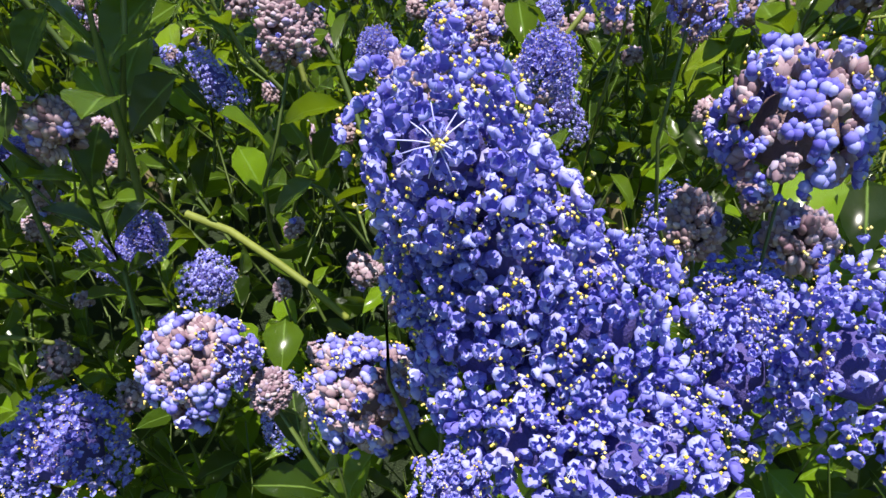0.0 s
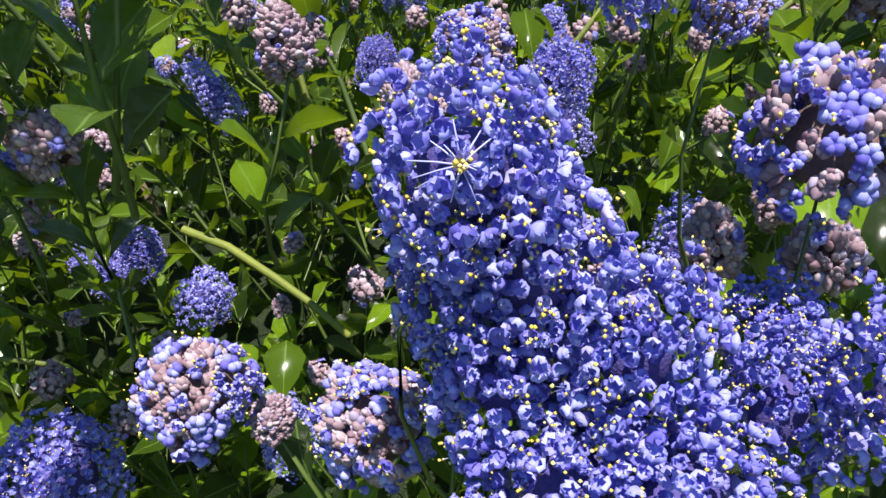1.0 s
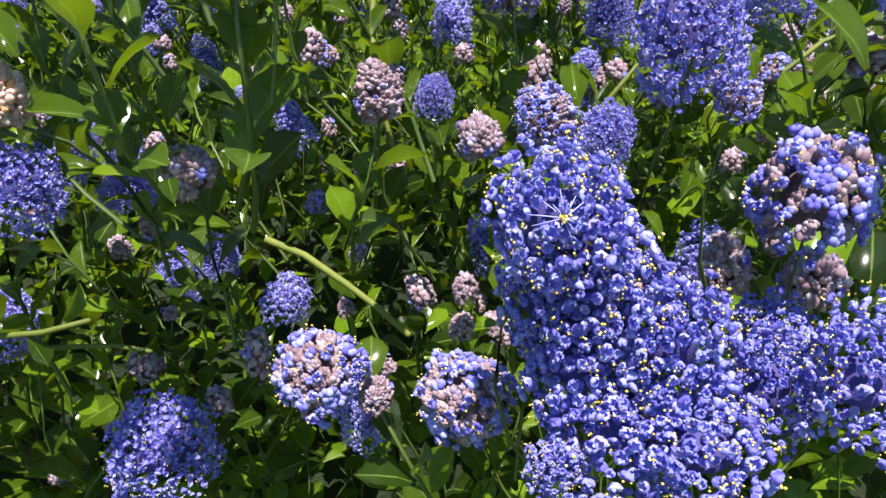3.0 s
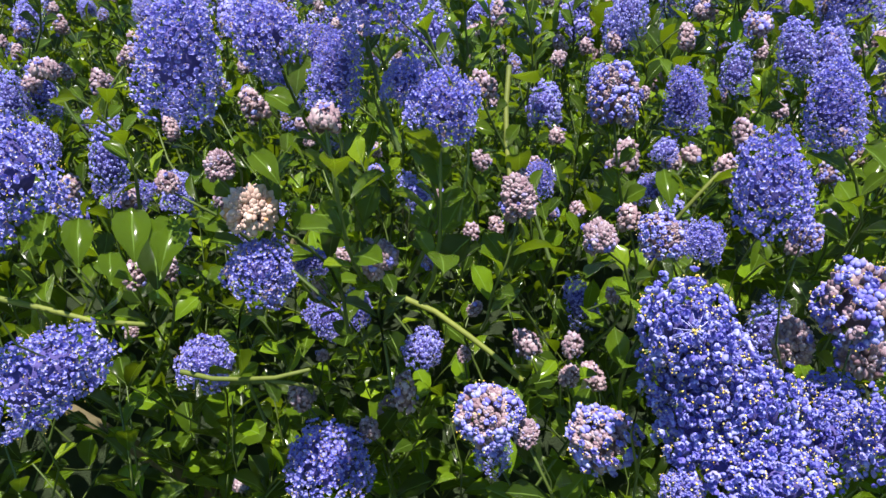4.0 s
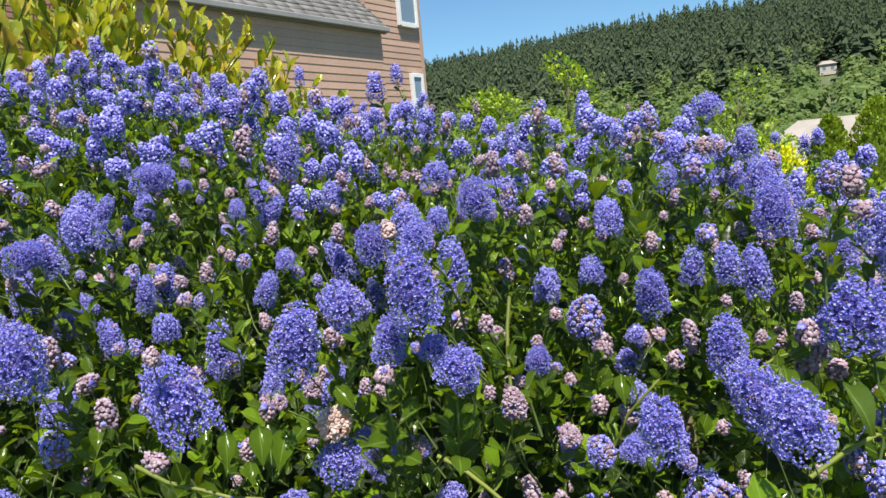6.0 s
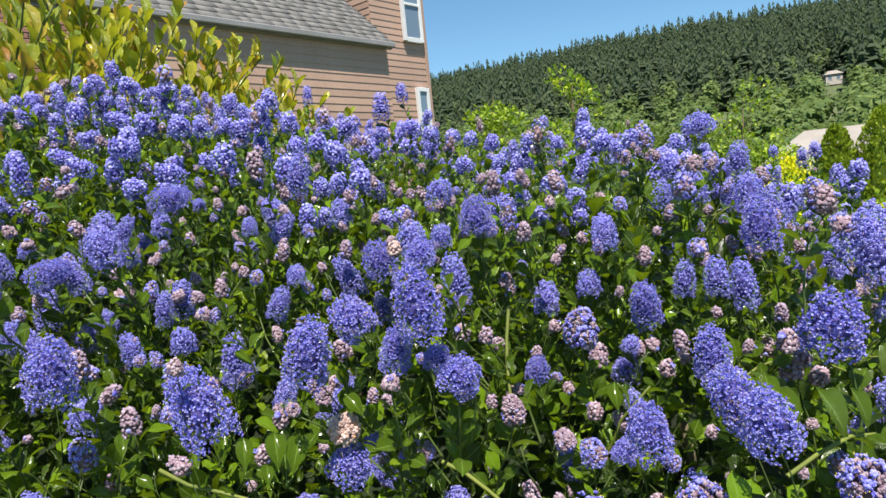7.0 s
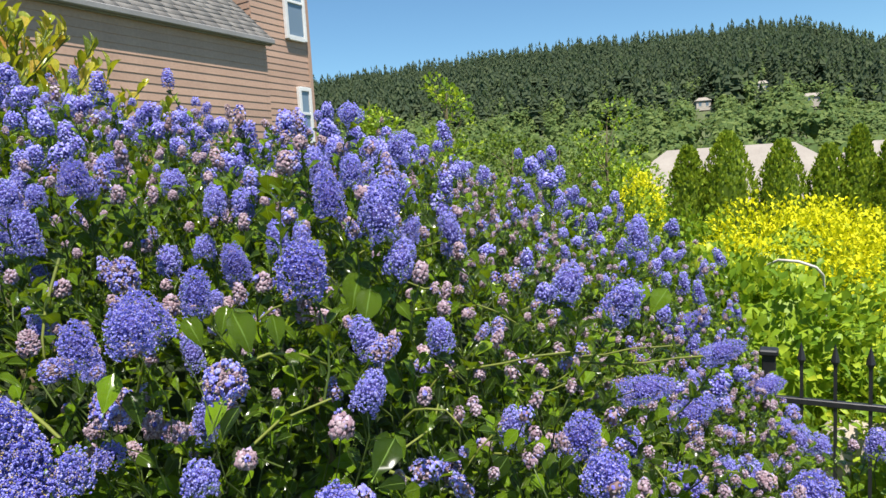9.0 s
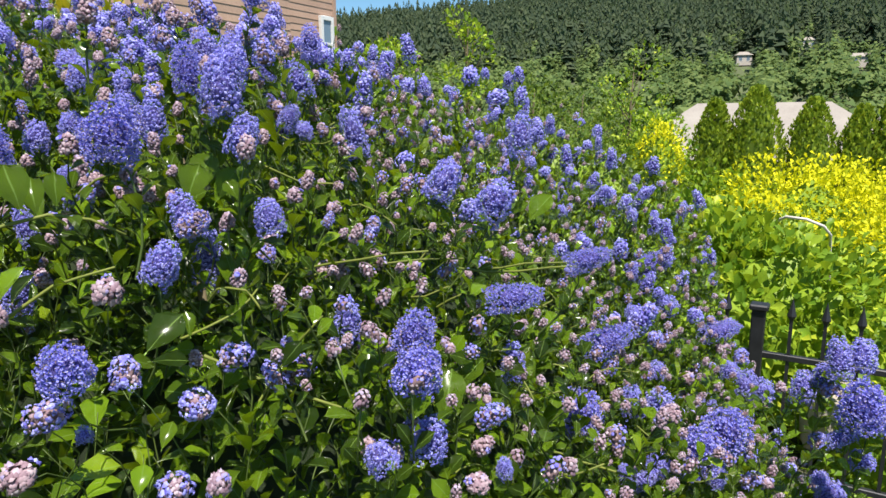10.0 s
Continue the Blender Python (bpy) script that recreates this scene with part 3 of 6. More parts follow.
def head(kind, x, y, z, width, height, lean=0.0, level="mid", stem=0.11, leaves=4, back=0.0, rng=RNG):
    """One flower or bud head, centred at a place, on its leafy twig."""
    trim = 0.84 if kind == "B" and level != "fine" else 0.94
    width, height = width * trim, height * trim
    aspect = height / width
    i = int(np.argmin([abs(math.log(max(0.5, min(2.2, aspect)) / a)) for a in ASPECTS]))
    lean_r = radians(lean + rng.normal(0, 3))
    back_r = radians(back + rng.normal(0, 8))
    way = Vector((math.sin(lean_r), math.cos(lean_r) * math.sin(back_r), math.cos(lean_r) * math.cos(back_r))).normalized()
    if abs(lean) > 45 and aspect < 0.9:
        # a head lying on its side: its length runs along the lean
        aspect, width, height = 1 / aspect, height, width
        i = int(np.argmin([abs(math.log(max(0.5, min(2.2, aspect)) / a)) for a in ASPECTS]))
    own = FINE_WIDTH if kind == "B" and level == "fine" else WIDTHS[kind]
    s = width / own
    sz = height / (own * ASPECTS[i])
    rot = way.to_track_quat("Z", "Y").to_matrix() @ Matrix.Rotation(rng.uniform(0, 6.28), 3, "Z")
    foot = Vector((x, y, z)) - way * (height / 2)
    m = Matrix.Translation(foot) @ rot.to_4x4() @ Matrix.Diagonal((s, s, sz, 1))
    if level == "near" and kind != "B":
        level = "mid" if kind != "M" else "fine"
    petals, stamens = HEADS[kind, level, i, int(rng.integers(0, 2))]
    if level == "far":
        FARHEADS.append((kind, petals, m))
    else:
        ob = adopt(new(HEAD_NAMES[kind], petals), shrub, HEAD_LABELS[kind])
        ob.matrix_basis = Matrix.Translation(-BASE) @ m
        if stamens is not None:
            adopt(new("stamen_tuft", stamens), ob, "pale yellow stamens")
        COUNT["cluster"] += 1
    f = np.array(foot)
    down = np.array(way) * -0.25 + np.array([rng.normal(0, 0.25), 0.6 + rng.normal(0, 0.2), -0.8])
    down /= np.linalg.norm(down)
    pts = twig(f + down * stem, f + np.array(way) * height * 0.25, 0.0008 if leaves == 0 else 0.0014, 0.018, rng=rng)
    if leaves:
        leafy(pts, leaves * 2, 0.024, 0.25, 0.86, rng=rng, spread=0.7)


# heads that stand out, nearest first: kind, place, width, height, lean
head("B", 0.021, 0.143, 1.355, 0.032, 0.029, -15, "fine", 0.09, 0)
head("B", 0.032, 0.147, 1.336, 0.033, 0.031, -20, "fine", 0.09, 0)
head("B", 0.047, 0.141, 1.323, 0.029, 0.028, 10, "fine", 0.09, 0)
head("B", 0.051, 0.131, 1.301, 0.034, 0.025, 0, "fine", 0.09, 0)
head("B", 0.019, 0.132, 1.295, 0.016, 0.012, -20, "fine", 0.09, 0)
head("B", 0.035, 0.139, 1.301, 0.035, 0.026, 0, "fine", 0.09, 0)
head("B", 0.086, 0.131, 1.316, 0.024, 0.031, 0, "fine", 0.09, 0)
head("B", 0.027, 0.148, 1.316, 0.033, 0.029, 0, "fine", 0.09, 0)
head("B", 0.073, 0.144, 1.308, 0.022, 0.029, 10, "fine", 0.09, 0)
head("B", 0.085, 0.175, 1.310, 0.024, 0.017, 0, "fine", 0.09, 0)
head("B", 0.027, 0.150, 1.346, 0.031, 0.028, -15, "fine", 0.09, 0)
head("B", 0.019, 0.154, 1.330, 0.026, 0.024, -25, "fine", 0.09, 0)
head("M", 0.025, 0.208, 1.372, 0.025, 0.027, -20, "fine", 0.09, 0)
head("B", 0.063, 0.186, 1.397, 0.035, 0.046, -8, "near", 0.09, 0)
head("M", 0.094, 0.174, 1.350, 0.040, 0.039, 0, "fine", 0.09, 0)
head("M", -0.005, 0.179, 1.289, 0.036, 0.036, -50, "fine", 0.09, 0)
head("M", -0.055, 0.195, 1.292, 0.038, 0.036, -40, "fine", 0.09, 0)
head("K", -0.038, 0.201, 1.280, 0.015, 0.016, 0, "fine", 0.09, 3)
head("B", 0.049, 0.229, 1.365, 0.023, 0.021, 25, "near")
head("K", 0.003, 0.256, 1.362, 0.021, 0.021, -10, "fine", 0.09, 3)
head("K", 0.119, 0.221, 1.309, 0.024, 0.024, 0, "fine", 0.09, 3)
head("P", -0.170, 0.221, 1.390, 0.031, 0.029, 0, "fine", 0.09, 3)
head("K", 0.093, 0.235, 1.311, 0.021, 0.029, 0, "fine", 0.09, 3)
head("K", -0.115, 0.248, 1.357, 0.025, 0.025, -30, "fine", 0.09, 3)
head("B", -0.169, 0.224, 1.359, 0.042, 0.033, 30, "near")
head("K", -0.039, 0.274, 1.382, 0.023, 0.035, -8, "fine", 0.09, 3)
head("B", -0.094, 0.200, 1.494, 0.043, 0.065, -6, "near", 0.09, 0)
head("B", -0.067, 0.206, 1.436, 0.039, 0.032, 30, "near")
head("K", -0.121, 0.201, 1.433, 0.020, 0.020, -5, "mid")
head("K", -0.216, 0.227, 1.405, 0.014, 0.014, 0, "fine", 0.09, 3)
head("B", -0.179, 0.188, 1.463, 0.042, 0.061, 20, "near", 0.09, 0)
head("K", -0.194, 0.243, 1.411, 0.019, 0.022, 0, "fine", 0.09, 3)
head("M", 0.077, 0.185, 1.375, 0.015, 0.015, 30, "near", 0.09, 0)
head("B", -0.087, 0.219, 1.447, 0.024, 0.024, 20, "near")
head("B", 0.124, 0.279, 1.422, 0.035, 0.052, -6, "near")
head("B", -0.120, 0.223, 1.454, 0.030, 0.043, 8, "near")
head("B", -0.095, 0.232, 1.527, 0.028, 0.025, 0, "near")
head("K", -0.278, 0.157, 1.390, 0.028, 0.020, -60, "mid", 0.09, 0)
head("B", -0.163, 0.245, 1.477, 0.042, 0.042, -35, "near")
head("M", 0.022, 0.342, 1.433, 0.039, 0.051, 5, "near")
head("K", -0.117, 0.298, 1.255, 0.021, 0.041, 5, "mid")
head("B", -0.174, 0.305, 1.342, 0.033, 0.021, 0, "near")
head("B", -0.277, 0.191, 1.316, 0.081, 0.053, 60, "near", 0.09, 0)
head("B", -0.167, 0.280, 1.216, 0.066, 0.054, 0, "near")
head("B", -0.284, 0.198, 1.421, 0.054, 0.077, -30, "near", 0.09, 0)
head("P", -0.129, 0.279, 1.527, 0.019, 0.022, 0, "near")
head("B", 0.129, 0.145, 1.418, 0.040, 0.044, -10, "near", 0.09, 0)
head("K", -0.186, 0.277, 1.441, 0.021, 0.030, -15, "mid")
head("B", -0.246, 0.292, 1.281, 0.043, 0.034, 30, "near")
head("K", -0.037, 0.313, 1.388, 0.014, 0.017, 0, "mid")
head("B", 0.121, 0.185, 1.418, 0.041, 0.055, -30, "near", 0.09, 0)
head("B", -0.026, 0.418, 1.375, 0.030, 0.030, 10, "near")
head("K", -0.205, 0.342, 1.230, 0.027, 0.031, -30, "mid")
head("K", 0.029, 0.334, 1.357, 0.022, 0.026, 0, "mid")
head("B", -0.174, 0.400, 1.281, 0.030, 0.034, 10, "near")
head("K", 0.267, 0.085, 1.230, 0.030, 0.026, 0, "mid", 0.09, 0)
head("M", 0.190, 0.164, 1.369, 0.041, 0.039, 0, "near", 0.09, 0)
head("B", 0.277, 0.124, 1.286, 0.041, 0.036, 0, "near", 0.09, 0)
head("K", -0.281, 0.173, 1.460, 0.017, 0.023, 0, "mid", 0.09, 0)
head("B", -0.202, 0.404, 1.271, 0.035, 0.040, -60, "near")
head("K", 0.365, 0.150, 1.191, 0.025, 0.025, 0, "mid", 0.09, 0)
head("M", 0.338, 0.138, 1.194, 0.031, 0.027, 0, "mid", 0.09, 0)
head("K", -0.378, 0.221, 1.311, 0.041, 0.028, 70, "mid")
head("B", 0.093, 0.471, 1.426, 0.040, 0.059, -10, "near")
head("K", -0.367, 0.223, 1.400, 0.024, 0.041, -5, "mid")
head("K", 0.101, 0.383, 1.380, 0.023, 0.026, 0, "mid")
head("K", -0.058, 0.288, 1.445, 0.018, 0.022, 0, "mid")
head("K", 0.038, 0.408, 1.389, 0.028, 0.038, 0, "mid")
head("B", 0.267, 0.151, 1.225, 0.015, 0.014, 0, "mid", 0.09, 0)
head("M", 0.246, 0.145, 1.242, 0.052, 0.029, 60, "mid", 0.09, 0)
head("M", 0.285, 0.179, 1.261, 0.029, 0.036, 0, "mid", 0.09, 0)
head("K", 0.271, 0.189, 1.321, 0.030, 0.029, 10, "mid", 0.09, 0)
head("K", 0.200, 0.164, 1.307, 0.024, 0.024, 0, "mid", 0.09, 0)
head("K", 0.215, 0.290, 1.537, 0.022, 0.036, 0, "mid")
head("B", 0.166, 0.156, 1.297, 0.035, 0.032, 0, "mid", 0.09, 0)
head("M", -0.045, 0.441, 1.542, 0.024, 0.047, 0, "mid")
head("K", -0.030, 0.445, 1.518, 0.024, 0.034, 8, "mid")
head("B", -0.082, 0.447, 1.542, 0.042, 0.047, 10, "near")
head("M", 0.320, 0.218, 1.220, 0.038, 0.030, 40, "mid")
head("B", -0.391, 0.172, 1.462, 0.048, 0.060, 10, "near", 0.09, 0)
head("B", -0.073, 0.457, 1.529, 0.030, 0.030, 0, "mid")
head("B", 0.160, 0.431, 1.458, 0.033, 0.048, 5, "mid")
head("K", 0.547, 0.250, 1.141, 0.031, 0.022, 0, "mid")
head("B", 0.287, 0.244, 1.331, 0.035, 0.046, 30, "mid")
head("K", 0.307, 0.247, 1.248, 0.016, 0.023, 0, "mid")
head("K", 0.184, 0.293, 1.426, 0.023, 0.029, 0, "mid")
head("M", 0.558, 0.285, 1.186, 0.047, 0.026, 60, "mid")
head("K", 0.082, 0.465, 1.378, 0.022, 0.026, 0, "mid")
head("B", 0.570, 0.274, 1.142, 0.019, 0.024, 0, "mid")
head("B", 0.220, 0.301, 1.437, 0.059, 0.061, 10, "near")
head("B", -0.097, 0.374, 1.483, 0.035, 0.059, -5, "mid")
head("K", 0.447, 0.276, 1.157, 0.019, 0.024, 0, "mid")
head("M", 0.329, 0.277, 1.240, 0.046, 0.030, 70, "mid")
head("M", 0.467, 0.276, 1.150, 0.035, 0.030, 0, "mid")
head("B", 0.069, 0.472, 1.354, 0.040, 0.032, 10, "mid")
head("M", 0.296, 0.284, 1.357, 0.043, 0.027, 60, "near")
head("K", -0.411, 0.225, 1.453, 0.021, 0.038, 0, "mid")
head("B", 0.214, 0.472, 1.503, 0.045, 0.070, -8, "near")
head("B", 0.496, 0.259, 1.238, 0.051, 0.046, 10, "near")
head("B", 0.140, 0.501, 1.446, 0.031, 0.048, 0, "mid")
head("K", 0.332, 0.326, 1.422, 0.024, 0.034, 0, "mid")
head("K", -0.343, 0.317, 1.474, 0.021, 0.021, 0, "mid")
head("K", -0.069, 0.536, 1.572, 0.024, 0.052, 5, "mid")
head("B", -0.149, 0.421, 1.523, 0.041, 0.046, 0, "mid")
head("B", -0.118, 0.428, 1.523, 0.029, 0.029, 0, "mid")
head("B", -0.224, 0.535, 1.491, 0.053, 0.056, -10, "near")
head("B", -0.442, 0.424, 1.425, 0.037, 0.036, 0, "mid")
head("B", 0.691, 0.662, 1.022, 0.081, 0.075, 0, "near")
head("K", 0.225, 0.351, 1.377, 0.025, 0.027, 0, "mid")
head("K", -0.108, 0.443, 1.411, 0.027, 0.033, 10, "mid")
head("B", 0.485, 0.328, 1.247, 0.049, 0.055, 20, "near")
head("K", 0.204, 0.357, 1.382, 0.029, 0.031, 0, "mid")
head("B", 0.307, 0.384, 1.432, 0.040, 0.052, 20, "mid")
head("B", 0.287, 0.386, 1.479, 0.043, 0.071, -5, "mid")
head("B", -0.401, 0.472, 1.365, 0.059, 0.037, 60, "near")
head("K", 0.322, 0.407, 1.322, 0.024, 0.020, 0, "mid")
head("K", 0.733, 0.757, 1.035, 0.029, 0.025, 0, "mid")
head("B", -0.458, 0.458, 1.470, 0.036, 0.056, 10, "mid")
head("K", 0.733, 0.694, 1.015, 0.026, 0.023, 0, "mid")
head("K", 0.735, 0.660, 0.944, 0.019, 0.023, 0, "mid")
head("M", 0.759, 0.804, 1.038, 0.030, 0.046, 25, "mid")
head("B", 0.228, 0.566, 1.532, 0.041, 0.054, 0, "mid")
head("B", 0.060, 0.614, 1.495, 0.042, 0.055, -8, "mid")
head("B", 0.761, 0.669, 0.921, 0.025, 0.032, 0, "mid")
head("K", 0.387, 0.426, 1.199, 0.029, 0.027, 0, "mid")
head("K", 0.772, 0.867, 1.098, 0.042, 0.027, 60, "mid")
head("K", 0.784, 0.721, 0.943, 0.031, 0.024, 60, "mid")
head("B", 0.035, 0.524, 1.444, 0.036, 0.036, 0, "mid")
head("B", 0.780, 0.723, 1.013, 0.047, 0.057, 0, "mid")
head("B", 0.172, 0.615, 1.545, 0.043, 0.060, -10, "mid")
head("B", -0.017, 0.532, 1.429, 0.039, 0.047, 0, "mid")
head("B", 0.801, 0.703, 0.889, 0.056, 0.035, 60, "mid")
head("B", 0.848, 1.070, 1.059, 0.036, 0.033, 0, "mid")
head("K", -0.494, 0.347, 1.384, 0.026, 0.029, 0, "mid")
head("B", -0.414, 0.568, 1.547, 0.027, 0.031, 0, "mid")
head("B", 0.833, 0.732, 0.904, 0.050, 0.041, 40, "mid")
head("K", 0.832, 0.749, 0.929, 0.028, 0.037, 0, "mid")
head("B", -0.496, 0.381, 1.546, 0.045, 0.055, -10, "mid")
head("B", 0.656, 0.402, 1.306, 0.054, 0.029, 70, "near")
head("B", 0.832, 0.767, 0.990, 0.061, 0.061, 30, "mid")
head("B", 0.560, 0.449, 1.360, 0.050, 0.059, 30, "mid")
head("B", 0.879, 0.966, 0.972, 0.044, 0.042, 0, "mid")
head("K", 0.848, 0.739, 0.988, 0.040, 0.045, 0, "mid")
head("M", 0.879, 0.989, 1.028, 0.040, 0.040, 0, "mid")
head("M", 0.340, 0.421, 1.172, 0.060, 0.039, 60, "near")
head("K", 0.992, 1.158, 0.839, 0.041, 0.033, 40, "mid")
head("K", 0.993, 1.147, 0.887, 0.048, 0.041, 30, "mid")
head("K", 0.921, 0.871, 0.919, 0.038, 0.034, 30, "mid")
head("K", 0.385, 0.465, 1.276, 0.020, 0.039, 10, "mid")
head("K", -0.566, 0.496, 1.474, 0.042, 0.041, -40, "mid")
head("B", -0.328, 0.510, 1.482, 0.030, 0.030, 0, "mid")
head("B", 0.886, 0.709, 0.937, 0.084, 0.093, 0, "near")
head("B", 0.501, 0.487, 1.379, 0.046, 0.060, 25, "mid")
head("B", 1.002, 1.573, 1.051, 0.150, 0.084, 60, "near")
head("B", 0.986, 1.301, 1.011, 0.067, 0.049, 40, "mid")
head("B", 0.996, 1.020, 0.888, 0.046, 0.036, 0, "mid")
head("B", 0.907, 0.686, 0.908, 0.033, 0.040, 20, "mid")
head("K", 1.034, 1.138, 0.896, 0.027, 0.036, 0, "mid")
head("B", 0.583, 0.447, 1.252, 0.072, 0.040, 75, "near")
head("B", 0.588, 0.486, 1.430, 0.033, 0.061, 5, "mid")
head("B", -0.561, 0.371, 1.522, 0.061, 0.040, 70, "near")
head("B", 0.954, 0.783, 0.941, 0.095, 0.079, 40, "near")
head("B", -0.457, 0.461, 1.594, 0.056, 0.038, 75, "near")
head("B", 1.113, 1.229, 0.876, 0.058, 0.050, 0, "mid")
head("K", 1.158, 1.401, 0.872, 0.055, 0.044, 0, "mid")
head("M", 0.983, 0.747, 0.871, 0.054, 0.032, 60, "mid")
head("B", 1.148, 1.405, 0.916, 0.119, 0.063, 70, "near")
head("B", 1.164, 1.258, 0.830, 0.068, 0.082, 10, "mid")
head("M", 0.996, 0.789, 0.894, 0.028, 0.043, 0, "mid")
head("K", -0.280, 0.571, 1.503, 0.024, 0.041, 5, "mid")
head("K", 1.015, 0.768, 0.856, 0.037, 0.027, 0, "mid")
head("M", 1.155, 1.274, 0.895, 0.045, 0.051, 0, "mid")
head("B", 1.178, 1.193, 0.845, 0.059, 0.059, 0, "mid")
head("K", -0.525, 0.428, 1.401, 0.027, 0.036, 0, "mid")
head("K", 0.347, 0.516, 1.267, 0.026, 0.032, 10, "mid")
head("B", -0.640, 0.525, 1.419, 0.069, 0.048, 70, "near")
head("K", 1.079, 0.889, 0.975, 0.028, 0.030, 0, "mid")
head("M", 0.128, 0.704, 1.616, 0.031, 0.057, -10, "mid")
head("B", 0.027, 0.828, 1.524, 0.056, 0.059, 0, "mid")
head("B", 0.269, 0.787, 1.569, 0.043, 0.065, 0, "mid")
head("B", 1.105, 0.776, 0.859, 0.038, 0.034, 0, "mid")
head("M", 1.093, 0.776, 0.930, 0.033, 0.037, 0, "mid")
head("K", 0.116, 0.729, 1.447, 0.032, 0.042, 0, "mid")
head("B", 1.121, 0.769, 0.838, 0.058, 0.050, 0, "mid")
head("B", 1.092, 0.837, 0.998, 0.050, 0.068, 0, "mid")
head("B", 1.082, 0.687, 0.979, 0.061, 0.031, 70, "mid")
head("B", 1.125, 0.703, 0.935, 0.045, 0.036, 0, "mid")
head("B", 1.111, 0.671, 1.015, 0.047, 0.040, 0, "mid")
head("M", 1.099, 0.763, 1.025, 0.043, 0.036, 0, "mid")
head("B", 1.092, 0.780, 1.041, 0.039, 0.047, 0, "mid")
head("B", 1.104, 0.678, 1.034, 0.081, 0.086, 0, "near")
head("B", -0.697, 0.717, 1.525, 0.047, 0.043, 0, "mid")
head("B", 1.091, 0.734, 1.086, 0.046, 0.077, 0, "mid")
head("B", 1.129, 0.744, 1.089, 0.057, 0.063, 0, "mid")
head("B", 0.753, 0.808, 1.082, 0.104, 0.060, 60, "near")
head("B", 0.287, 0.400, 1.493, 0.052, 0.070, 25, "mid")
head("K", 0.268, 0.407, 1.504, 0.029, 0.025, 0, "mid")
head("K", 0.099, 0.498, 1.475, 0.020, 0.035, 5, "mid")
head("M", 0.156, 0.500, 1.480, 0.029, 0.027, 0, "mid")
head("B", 0.057, 0.518, 1.504, 0.036, 0.049, 0, "mid")
head("M", 0.152, 0.543, 1.547, 0.033, 0.043, -8, "mid")
head("K", 0.166, 0.549, 1.573, 0.029, 0.030, 0, "mid")
head("M", 0.284, 0.524, 1.527, 0.033, 0.048, 0, "mid")
head("B", 0.305, 0.545, 1.452, 0.032, 0.039, 20, "mid")
head("K", -0.058, 0.589, 1.516, 0.021, 0.039, 0, "mid")
head("K", -0.008, 0.668, 1.538, 0.021, 0.029, 0, "mid")
head("B", 0.296, 0.635, 1.435, 0.033, 0.030, 0, "mid")
head("K", -0.397, 0.574, 1.629, 0.033, 0.058, -15, "mid")
head("B", -0.166, 0.686, 1.570, 0.048, 0.039, 20, "mid")
head("B", 0.031, 0.741, 1.510, 0.035, 0.032, 0, "far")
head("B", 0.031, 0.746, 1.538, 0.034, 0.035, 0, "far")
head("B", -0.027, 0.747, 1.515, 0.037, 0.032, 0, "far")
head("B", -0.001, 0.753, 1.561, 0.050, 0.036, 30, "far")
head("K", -0.315, 0.703, 1.574, 0.023, 0.031, 0, "far")
head("B", -0.376, 0.683, 1.550, 0.036, 0.045, 0, "far")
head("B", 0.170, 0.766, 1.581, 0.038, 0.038, 0, "far")
head("K", -0.227, 0.749, 1.568, 0.022, 0.024, 0, "far")
head("B", -0.483, 0.647, 1.649, 0.048, 0.052, 10, "far")
head("B", -0.054, 0.786, 1.543, 0.033, 0.033, 0, "far")
head("B", -0.241, 0.754, 1.535, 0.042, 0.033, 30, "far")
head("K", -0.681, 0.553, 1.622, 0.057, 0.025, 70, "far")
head("K", -0.430, 0.727, 1.589, 0.023, 0.033, 0, "far")
head("B", -0.578, 0.648, 1.605, 0.064, 0.039, -65, "far")
head("B", -0.386, 0.776, 1.543, 0.033, 0.039, 10, "far")
head("B", -0.604, 0.686, 1.638, 0.062, 0.040, -65, "far")
head("M", -0.760, 0.567, 1.604, 0.036, 0.030, 0, "far")
head("K", -0.032, 0.896, 1.622, 0.026, 0.026, 0, "far")
head("B", 0.262, 0.883, 1.524, 0.035, 0.031, 0, "far")
head("B", 0.267, 0.885, 1.560, 0.037, 0.033, 0, "far")
head("B", -0.407, 0.829, 1.594, 0.037, 0.041, 0, "far")
head("B", -0.670, 0.685, 1.622, 0.046, 0.037, -30, "far")
head("M", -0.765, 0.611, 1.638, 0.031, 0.033, 0, "far")
head("B", -0.697, 0.701, 1.690, 0.043, 0.043, 0, "far")
head("B", -0.395, 0.880, 1.658, 0.049, 0.045, 0, "far")
head("B", -0.715, 0.703, 1.655, 0.039, 0.049, 0, "far")
head("M", 0.342, 0.955, 1.533, 0.024, 0.046, 0, "far")
head("B", -0.316, 0.947, 1.734, 0.040, 0.062, 5, "far")
head("B", -0.649, 0.806, 1.727, 0.045, 0.047, 0, "far")
head("B", -0.852, 0.656, 1.662, 0.038, 0.078, 0, "far")
head("B", -0.379, 0.957, 1.623, 0.038, 0.045, 0, "far")
head("B", -0.350, 0.994, 1.578, 0.032, 0.046, 0, "far")
head("B", -0.812, 0.745, 1.671, 0.060, 0.037, -60, "far")
head("B", -0.464, 0.982, 1.686, 0.047, 0.042, 0, "far")
head("B", 0.513, 1.002, 1.532, 0.040, 0.040, 0, "far")
head("B", -0.505, 0.965, 1.681, 0.040, 0.040, 0, "far")
head("B", -0.670, 0.904, 1.668, 0.038, 0.036, 0, "far")
head("B", 0.093, 1.109, 1.630, 0.055, 0.038, 0, "far")
head("B", -0.671, 0.912, 1.735, 0.041, 0.051, 0, "far")
